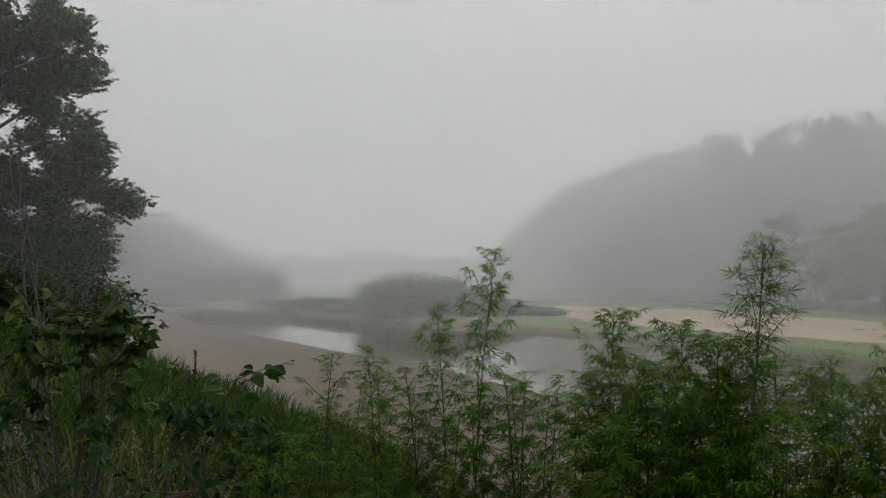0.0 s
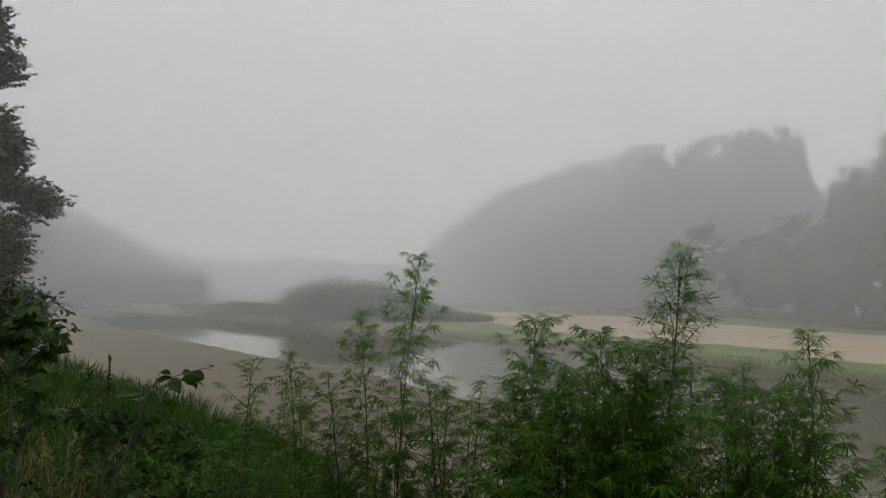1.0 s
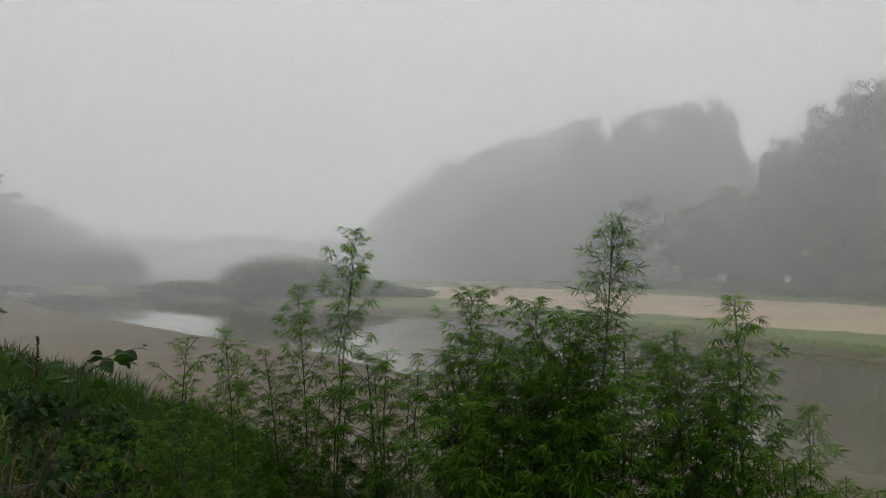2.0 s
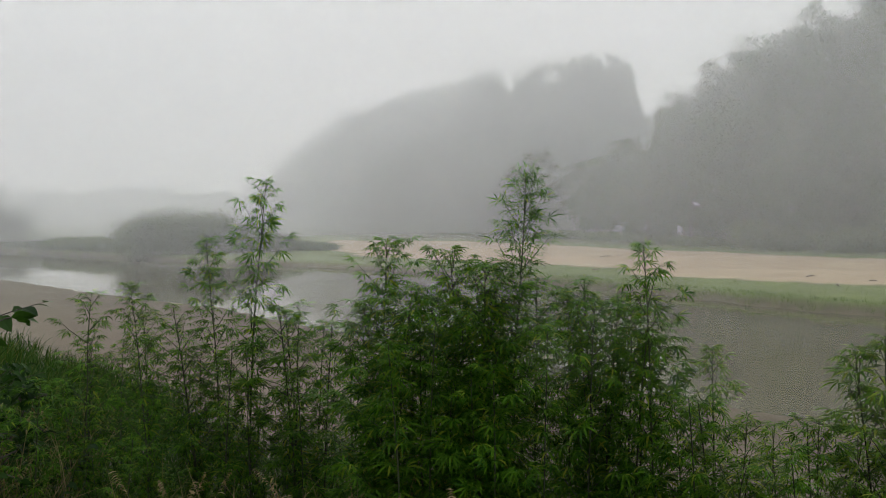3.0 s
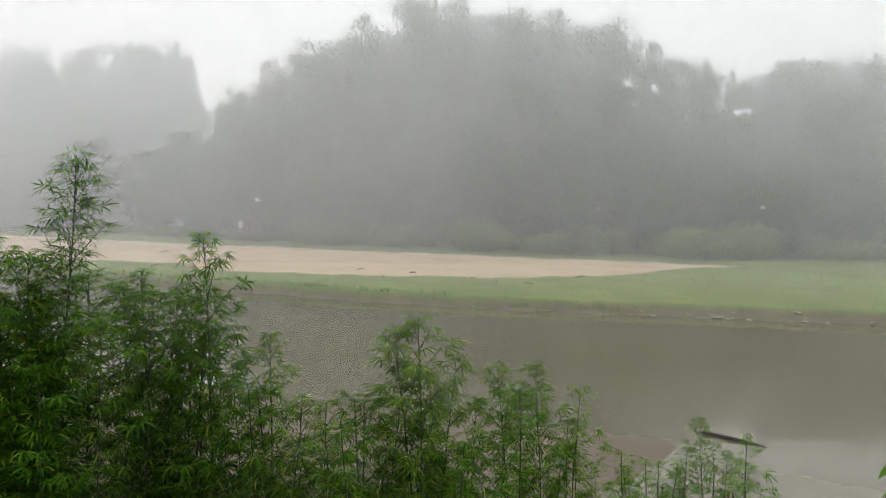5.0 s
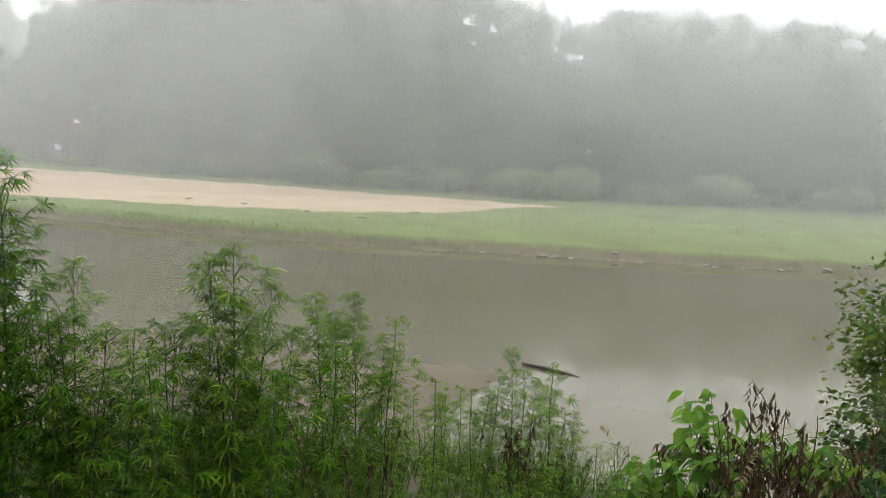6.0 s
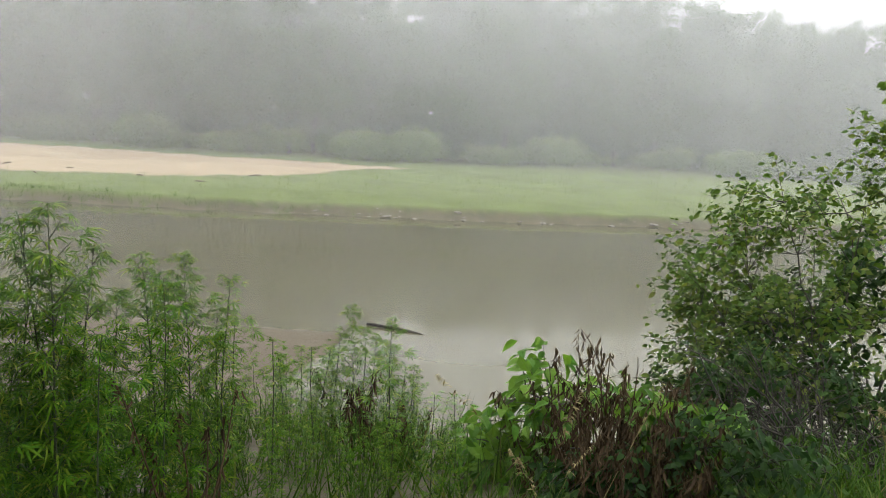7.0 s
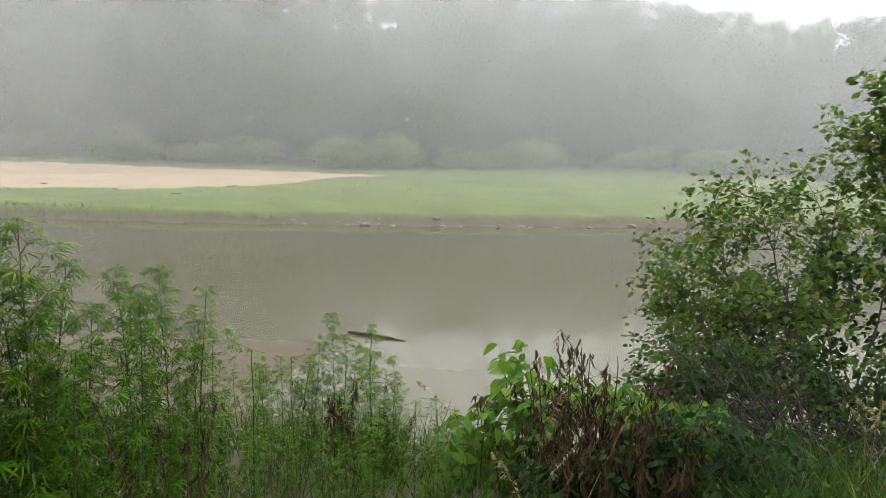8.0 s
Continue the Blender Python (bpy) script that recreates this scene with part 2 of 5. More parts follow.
def line_distance(pts, line):
    """Distance to an open line, positive on its left side along its run."""
    a, b = np.array(line[:-1], float), np.array(line[1:], float)
    best, side = np.full(len(pts), 1e9), np.zeros(len(pts))
    for p, q in zip(a, b):
        d = q - p
        t = np.clip(((pts - p) @ d) / (d @ d), 0, 1)
        off = pts - p - t[:, None] * d
        r = np.hypot(off[:, 0], off[:, 1])
        cr = d[0] * (pts[:, 1] - p[1]) - d[1] * (pts[:, 0] - p[0])
        hit = r < best - 1e-9
        side = np.where(hit, np.sign(cr), side)
        best = np.minimum(best, r)
    return best * np.where(side == 0, 1, side)


def inside(pts, poly):
    """Signed distance to a closed outline, positive within."""
    ring = list(poly) + [poly[0]]
    d = np.abs(line_distance(pts, ring))
    c = np.zeros(len(pts), bool)
    for (x0, y0), (x1, y1) in zip(ring[:-1], ring[1:]):
        cross = (y0 > pts[:, 1]) != (y1 > pts[:, 1])
        c ^= cross & (pts[:, 0] < (x1 - x0) * (pts[:, 1] - y0) / (y1 - y0 + 1e-12) + x0)
    return np.where(c, d, -d)


def smooth(a, b, x):
    t = np.clip((x - a) / (b - a), 0, 1)
    return t * t * (3 - 2 * t)


def waves(p, size, seed):
    """Smooth unevenness in about -1 to 1."""
    g = np.random.default_rng(seed)
    out = 0
    for k in range(6):
        a, f, ph = g.uniform(0, 6.28), (1 + 0.7 * k) / size, g.uniform(0, 6.28)
        out = out + np.sin(6.28 * f * (p[:, 0] * np.cos(a) + p[:, 1] * np.sin(a)) + ph) / (1 + 0.6 * k)
    return out / 2.2


def shore(p):
    """Distances inland from the near shore, the near bank's toe and the far shore."""
    j = 0.35 * waves(p, 5, 3) + 0.15 * waves(p, 1.7, 4)
    return line_distance(p, NEAR_SHORE) + j * 0.6, line_distance(p, BANK_TOE) + j, -line_distance(p, FAR_SHORE) + j


def height(p):
    p = np.asarray(p, float)
    near, toe, far = shore(p)
    bed = -0.9
    flat = 0.12 * smooth(-0.2, 1.0, near) + 0.022 * np.clip(near, 0, 16) + 0.03 * waves(p, 3.1, 5) * smooth(0, 2, near)
    bank = 1.95 * smooth(-0.3, 7.5, toe) + 0.10 * waves(p, 2.3, 6) * smooth(0, 3, toe)
    steep = smooth(0.0, 14.0, p[:, 1] + 2)
    bank = bank * steep + (1 - steep) * 1.95 * smooth(-0.5, 4.0, toe)
    z_near = flat + bank
    z_far = 0.36 * smooth(-0.1, 0.9, far) + 0.014 * np.clip(far, 0, 40) + 0.05 * waves(p, 6, 7) * smooth(0.5, 4, far)
    z = np.where(near > -0.6, z_near - 0.5 * smooth(0, 0.6, -near), np.where(far > -0.6, z_far - 0.5 * smooth(0, 0.6, -far), bed))
    deep = np.minimum(-near, -far)
    return np.where(deep > 0, -0.5 * smooth(0, 0.6, deep) - 0.4 * smooth(0.6, 4, deep) + np.where(near > -0.6, 0, 0), z)


def ground():
    """One sheet, fine near the path and coarse far off."""
    def axis(fine0, fine1, step, out0, out1):
        mid = np.arange(fine0, fine1 + step / 2, step)
        lo, hi = [fine0], [fine1]
        s = step
        while lo[-1] > out0:
            s *= 1.16
            lo.append(lo[-1] - s)
        s = step
        while hi[-1] < out1:
            s *= 1.16
            hi.append(hi[-1] + s)
        return np.concatenate([lo[:0:-1], mid, hi[1:]])
    xs, ys = axis(-22, 50, 0.28, -900, 900), axis(-6, 70, 0.28, -900, 1200)
    gx, gy = np.meshgrid(xs, ys, indexing="ij")
    p = np.stack([gx.ravel(), gy.ravel()], 1)
    z = height(p)
    nx, ny = len(xs), len(ys)
    i, j = np.meshgrid(np.arange(nx - 1), np.arange(ny - 1), indexing="ij")
    f = np.stack([i * ny + j, (i + 1) * ny + j, (i + 1) * ny + j + 1, i * ny + j + 1], -1).reshape(-1, 4)
    me = mesh_of("ground", np.c_[p, z], f, True, [ground_material()])
    near, toe, far = shore(p)
    rag = 0.5 * waves(p, 4, 11) + 0.4 * waves(p, 1.3, 12)
    sand = np.where(near > -3, 1 - smooth(-0.4, 1.2, toe + rag), 0)
    sand = np.maximum(sand, smooth(-0.4, 0.6, inside(p, SAND_EDGE) + rag * 0.7))
    bare = 0.15 + 0.3 * smooth(21, 31, p[:, 0])
    wet = np.where(near > -4, 1 - 0.55 * smooth(0.5, 24.0, near), np.where(far > -4, 0.75 * (1 - smooth(0.25, 0.8, far)), 1))
    for key, val in (("sand", sand), ("wet", wet * 0.95), ("turf", np.where(far > 0, smooth(bare + 0.05, bare + 0.45, far) * (1 - sand) * (1 - smooth(20, 30, far)), 0))):
        me.attributes.new(key, "FLOAT", "POINT").data.foreach_set("value", val.astype(np.float32))
    return tagged(new("ground", me), "river valley ground of pale sand and dark soil", "ground", kind="structure")


ground()
wv, wf = np.array([(-900, -900, 0), (900, -900, 0), (900, 1200, 0), (-900, 1200, 0)], float), np.array([[0, 1, 2, 3]])
tagged(new("water", mesh_of("water", wv, wf, False, [water_material()])), "calm murky brown river water reflecting the mist", "water", kind="structure")


def mist_material(name, thick, low, high_up, seed):
    """A thin veil of droplets: part of the light goes straight through, the rest is scattered to both sides. It drifts in uneven banks."""
    m, nt, out = node_material(name)
    tc, sep = nt.nodes.new("ShaderNodeTexCoord"), nt.nodes.new("ShaderNodeSeparateXYZ")
    nt.links.new(tc.outputs["Object"], sep.inputs[0])
    high = nt.nodes.new("ShaderNodeMapRange")
    high.inputs["From Max"].default_value = 60.0
    nt.links.new(sep.outputs["Z"], high.inputs["Value"])
    ramp = nt.nodes.new("ShaderNodeValToRGB")
    for k in range(3):
        ramp.color_ramp.elements.new(0.5)
    for e, p, c in zip(ramp.color_ramp.elements, (0.0, 0.02, 0.10, 0.36, 1.0), (0.0, low, 0.12 + 0.88 * low, high_up, high_up if low > 0.8 else 0.3)):
        e.position, e.color = p, (c, c, c, 1)
    ramp.color_ramp.interpolation = "B_SPLINE"
    nt.links.new(high.outputs["Result"], ramp.inputs["Fac"])
    shift = nt.nodes.new("ShaderNodeMapping")
    shift.inputs["Location"].default_value = (31.0 * seed, 17.0 * seed, 0)
    shift.inputs["Scale"].default_value = (0.035, 0.035, 0.075)
    nt.links.new(tc.outputs["Object"], shift.inputs["Vector"])
    drift = nt.nodes.new("ShaderNodeTexNoise")
    drift.inputs["Scale"].default_value, drift.inputs["Detail"].default_value, drift.inputs["Roughness"].default_value = 1.0, 3, 0.5
    nt.links.new(shift.outputs[0], drift.inputs["Vector"])
    bank = nt.nodes.new("ShaderNodeMapRange")
    bank.inputs["From Min"].default_value, bank.inputs["From Max"].default_value = 0.3, 0.7
    bank.inputs["To Min"].default_value, bank.inputs["To Max"].default_value = 0.92 * thick, 1.08 * thick
    nt.links.new(drift.outputs["Fac"], bank.inputs["Value"])
    scale = nt.nodes.new("ShaderNodeMath")
    scale.operation = "MULTIPLY"
    nt.links.new(ramp.outputs["Color"], scale.inputs[0])
    nt.links.new(bank.outputs["Result"], scale.inputs[1])
    clear, back, front = (nt.nodes.new("ShaderNodeBsdf" + k) for k in ("Transparent", "Translucent", "Diffuse"))
    for n in (back, front):
        n.inputs["Color"].default_value = (0.957, 0.966, 0.977, 1)
    both, mix = nt.nodes.new("ShaderNodeMixShader"), nt.nodes.new("ShaderNodeMixShader")
    nt.links.new(front.outputs[0], both.inputs[1])
    nt.links.new(back.outputs[0], both.inputs[2])
    nt.links.new(scale.outputs[0], mix.inputs["Fac"])
    nt.links.new(clear.outputs[0], mix.inputs[1])
    nt.links.new(both.outputs[0], mix.inputs[2])
    nt.links.new(mix.outputs[0], out.inputs["Surface"])
    return m


def mist_veil(radius, thick, low=0.53, high_up=1.1):
    """A curved veil of morning mist standing across the valley."""
    a = np.radians(np.linspace(-125, 62, 188))
    x, y = -np.sin(a) * radius, np.cos(a) * radius
    v = np.stack([np.repeat(x, 2), np.repeat(y, 2), np.tile([0.05, 60.0], len(a))], 1)
    i = np.arange(len(a) - 1) * 2
    f = np.stack([i, i + 2, i + 3, i + 1], -1)
    me = mesh_of("mist", v, f, True, [mist_material("river_mist", thick, low, high_up, radius * 0.1)])
    return tagged(new("mist", me), "pale veil of morning mist hanging over the river", "mist", kind="structure")


for row in ((24, 0.14), (36, 0.204), (47, 0.204), (57, 0.204), (68, 0.204), (84, 0.36, 0.9, 1), (110, 0.44, 1, 1), (140, 0.62, 1, 1)):
    mist_veil(*row)


# ---- leaves ----
def leaf_blade(length, width, segs=3, droop=0.25, fold=0.15, arch=0.0):
    """A pointed leaf along +x, folded along its midrib, as triangles."""
    s = np.linspace(0, 1, segs + 2)
    w = width / 2 * np.sin(np.pi * np.clip(s, 0, 1) ** 0.8)
    z = length * (arch * s - droop * s ** 2)
    v, rows = [], []
    for k, (a, b, c) in enumerate(zip(s, w, z)):
        if k in (0, segs + 1):
            rows.append([len(v)])
            v.append((a * length, 0, c))
        else:
            rows.append([len(v), len(v) + 1, len(v) + 2])
            v += [(a * length, b, c + fold * b), (a * length, 0, c), (a * length, -b, c + fold * b)]
    f = []
    for p, q in zip(rows[:-1], rows[1:]):
        if len(p) == 1:
            f += [(p[0], q[1], q[0]), (p[0], q[2], q[1])]
        elif len(q) == 1:
            f += [(p[0], p[1], q[0]), (p[1], p[2], q[0])]
        else:
            f += [(p[0], p[1], q[1]), (p[0], q[1], q[0]), (p[1], p[2], q[2]), (p[1], q[2], q[1])]
    return np.array(v, float), np.array(f)


def hemp_leaf(size, fingers=7, slim=0.125, droop=0.45):
    """A palmate leaf on a thin stalk: narrow leaflets spread like a hand, the outer ones short."""
    parts_ = []
    spread = np.radians(np.linspace(-1, 1, fingers) * (62 + 5 * fingers))
    for a in spread:
        ln = size * (1.0 - 0.5 * (abs(a) / spread[-1]) ** 1.4)
        v, f = leaf_blade(ln, size * slim * (1 - 0.3 * abs(a) / spread[-1]), 2, droop, 0.25, 0.3)
        c, s = np.cos(a), np.sin(a)
        v = np.stack([v[:, 0] * c - v[:, 1] * s, v[:, 0] * s + v[:, 1] * c, v[:, 2]], 1)
        v[:, 0] += size * 0.38
        parts_.append((v, f))
    w = size * 0.014
    st = np.array([(0, w, -0.06 * size), (0, -w, -0.06 * size), (size * 0.39, 0, 0)])
    parts_.append((st, np.array([[0, 1, 2]])))
    return merge(parts_)


def limb(start, way, length, bend, r, n=6, up=0.0):
    """Points of a limb that wanders; its own random bend."""
    p = [np.array(start, float)]
    d = np.array(way, float)
    d /= np.linalg.norm(d)
    for k in range(n):
        d = d + r.normal(0, bend, 3) + (0, 0, up)
        d /= np.linalg.norm(d)
        p.append(p[-1] + d * length / n)
    return np.array(p)


def crown_tree(name, tall, wide, r, leaf, leaves, bark, leafsize, clumps, per, low=0.25, lean=0.0, trunk=0.16, lobes=7, lump=1.0):
    """Meshes of a broadleaf tree: trunk with limbs, and a crown of leaves gathered on twigs round uneven lobes."""
    base = limb((0, 0, 0), (lean, 0, 1), tall * 0.8, 0.05, r, 8)
    wood = [tube(base, np.linspace(trunk, trunk * 0.3, len(base)), 8)]
    centres = []
    for k in range(lobes):
        f = low + (0.95 - low) * (k + 0.5) / lobes
        a = k * 2.4 + r.uniform(-0.5, 0.5)
        at = base[min(int(f * 8 * 0.9), 8)]
        reach = wide * (0.30 + 0.55 * np.sin(np.pi * min(1, (1 - f) * 1.1 + 0.12)))
        end = at + (np.cos(a) * reach * 0.62, np.sin(a) * reach * 0.62, tall * r.uniform(0.03, 0.14))
        pts = np.linspace(at, end, 5) + r.normal(0, 0.02 * tall, (5, 3)) * np.linspace(0, 1, 5)[:, None]
        wood.append(tube(pts, np.linspace(trunk * 0.38, trunk * 0.08, 5), 5))
        centres.append((end, lump * reach * r.uniform(0.48, 0.7), lump * tall * r.uniform(0.10, 0.17)))
    centres.append((base[-1] + (0, 0, tall * (0.20 - 0.15 * lump)), wide * 0.42 * lump, tall * 0.15 * lump))
    cs = []
    for k in range(clumps):
        c, rx, rz = centres[k % len(centres)]
        d = r.normal(0, 1, 3)
        d /= np.linalg.norm(d)
        cs.append(c + d * (rx, rx, rz) * r.uniform(0.3, 1.05))
    cs = np.array(cs)
    n = clumps * per
    at = np.repeat(cs, per, 0) + r.normal(0, 1, (n, 3)) * np.array([1, 1, 0.6]) * wide * 0.085 * lump
    rot = turns(r.uniform(0, 6.28, n), r.uniform(-0.2, 1.1, n), r.uniform(-0.7, 0.7, n)) * r.uniform(0.45, 0.9, n)[:, None, None]
    lv, lf = scatter(leaf, rot, at)
    wv_, wf_ = merge(wood)
    return mesh_of(name + "_trunk", wv_, wf_, True, [bark]), mesh_of(name + "_crown", lv, lf, False, [leaves])


def plant_tree(kind, x, y, size, yaw, label, group, tilt=(0, 0), widen=1.0):
    """A tree thing with a trunk and a crown, standing on the ground."""
    z = float(height([(x, y)])[0]) - 0.05
    ob = thing("tree", (x, y, z), label, "tree", group)
    part("trunk", kind[0], ob)
    part("crown", kind[1], ob)
    ob.rotation_euler = (tilt[0], tilt[1], yaw)
    ob.scale = (size * widen, size * widen, size)
    return ob


# ---- far woods ----
DIAMOND = (np.array([(0, 0, 0), (0.2, 0.13, 0.02), (0.42, 0, -0.08), (0.2, -0.13, 0.02)]), np.array([(0, 2, 1), (0, 3, 2)]))
SPRAY = merge([(DIAMOND[0] * 1.15 @ np.array(Matrix.Rotation(a, 3, "Z")).T + (0.05 * math.cos(a), 0.05 * math.sin(a), b), DIAMOND[1]) for a, b in ((0.2, 0), (2.8, 0.1))])
g = np.random.default_rng(21)
FAR_KINDS = [crown_tree("far_tree", 1.0 * h, w, g, SPRAY, FAR_LEAF, BARK, 0.3, 460, 24, low, 0.03, 0.28, lobes, 0.92)
             for h, w, low, lobes in ((16, 6.5, 0.22, 13), (16, 8.0, 0.18, 15), (16, 5.4, 0.25, 12), (16, 7.0, 0.15, 14))]


def far_tree(az, r, top, k, widen=1.0):
    """A far tree by its bearing, its distance and the height of its top above the water."""
    a = radians(az)
    x, y = -math.sin(a) * r, math.cos(a) * r
    z = float(height([(x, y)])[0])
    plant_tree(FAR_KINDS[k % 4], x, y, (top - z) / 16.0, k * 1.7, "tall broadleaf tree standing in mist on the far bank", "far bank trees", widen=widen)


# bearing and elevation of the wood's skyline on the far bank, and how far off it stands
SKYLINE = [(-0.8, 0.6), (-2.2, 1.6), (-3.5, 2.8), (-4.9, 4.5), (-7.5, 5.8), (-11.6, 7.0), (-13.8, 7.4), (-15.9, 8.8), (-17.9, 9.0), (-18.9, 8.3), (-19.3, 7.6), (-20.0, 8.6), (-22.0, 9.2), (-25.9, 9.5), (-27.4, 8.9),
           (-28.3, 5.6), (-28.9, 7.0), (-29.7, 8.1), (-30.8, 8.4), (-32.4, 9.1), (-33.6, 10.0), (-34.2, 9.4), (-35.0, 10.3), (-36.8, 11.2), (-37.9, 12.5), (-39.7, 13.0), (-45.5, 12.9), (-46.4, 12.0), (-47.3, 12.4),
           (-48.4, 11.9), (-51.7, 11.7), (-55.2, 11.5), (-56.3, 9.9), (-57.5, 9.4), (-58.2, 10.0), (-59.3, 9.4), (-60.8, 8.1), (-62.2, 8.0), (-63.7, 8.7), (-66.5, 9.1), (-68.4, 8.6), (-72, 8.5), (-76.2, 8.1),
           (-80.6, 7.8), (-81.4, 7.2), (-84.6, 7.1), (-86.3, 6.3), (-87.5, 6.3), (-90.2, 6.8), (-95, 7.2), (-99, 7.6)]
STAND = [(0.8, 152), (5, 147), (8, 137), (12.6, 122), (17.5, 111), (21, 103), (27.8, 96), (28.6, 76), (33, 71), (41, 67), (57, 67), (62, 72), (66, 78), (80, 79), (99, 83)]


def skyline(az):
    return float(np.interp(-az, [-row[0] for row in SKYLINE], [row[1] for row in SKYLINE]))


def crown_at(az, r, el, k, broad):
    """A far tree whose crown spans about the given breadth in degrees."""
    top = 4 + r * math.tan(radians(el))
    far_tree(az, r, top, k, min(1.2, radians(broad) * r / (6.6 * top / 16.0) * 0.62))


az, n = -1.2, 0
DIPS = (-28.3, -19.3, -61.5, -87.0)
while az > -98.5:
    r = np.interp(-az, *zip(*STAND)) + g.uniform(-1.5, 3.5)
    broad = max(2.2, min(g.uniform(4.6, 7.4), 0.8 + 2.0 * min(abs(az - d) for d in DIPS)))
    # the dome of the crown stays under the skyline
    el = min(skyline(az + o * broad) + 0.42 * broad * (1 - math.sqrt(1 - 4 * o * o)) for o in (-0.42, -0.3, -0.15, 0.0, 0.15, 0.3, 0.42))
    crown_at(az, r, el + g.uniform(-0.1, 0.3), n, broad)
    if n % 2 == 0:
        crown_at(az - 0.5, r + g.uniform(5, 9), el - g.uniform(0.3, 1.0), n + 2, broad)
    az -= broad * g.uniform(0.2, 0.3)
    n += 1
for az, el in ((-23.4, 9.2), (-24.6, 9.4), (-25.6, 9.5), (-26.4, 9.3), (-26.9, 8.7), (-17.2, 8.8), (-18.0, 8.7)):
    crown_at(az, 97 if az < -20 else 114, el, n, 3.0 if az > -26 else 2.3)
    n += 1
# the wood's edge and depth below the skyline
for n in range(46):
    az = -9 - n * 1.95 + g.uniform(-0.6, 0.6)
    edge = np.interp(-az, (0, 9, 17, 26.5, 35, 44, 56, 62, 73, 87, 100), (140, 108, 90, 76, 63, 58, 56, 58, 63, 71, 76))
    r = edge + g.uniform(0, 7)
    crown_at(az, r, skyline(az) * (g.uniform(0.4, 0.78) if az < -31 else g.uniform(0.3, 0.6)), n + 3, g.uniform(5.0, 7.0))
for n in range(18):
    az = -70 - n * 1.7 + g.uniform(-0.5, 0.5)
    r = np.interp(-az, (62, 73, 87, 100), (62, 67, 74, 78)) + g.uniform(0, 6)
    far_tree(az, r, 4 + r * math.tan(radians(g.uniform(2.2, 4.4))), n + 1, 1.5)
# the wood thins out where the river bends away
for n, (az, r, el) in enumerate(((-8.6, 137, 4.6), (-7.4, 142, 3.4), (-6.2, 145, 2.3), (-10.6, 130, 5.9), (-46.0, 62, 3.0), (-60.5, 60, 4.5), (-62, 62, 5.5), (-71.5, 74, 7.0), (-28.6, 86, 4.6), (-27.2, 88, 5.0), (-25.8, 90, 5.2), (-24.4, 92, 4.6), (-22.8, 94, 3.4))):
    far_tree(az, r, 4 + r * math.tan(radians(el)), n + 2, 1.2)


def bearing(az, r, el=None):
    """A place by bearing to the left of +y, level distance and elevation from the eye; on the ground with no elevation."""
    a = radians(az)
    x, y = -math.sin(a) * r, math.cos(a) * r
    return np.array([x, y, float(height([(x, y)])[0]) if el is None else 4 + r * math.tan(radians(el))])


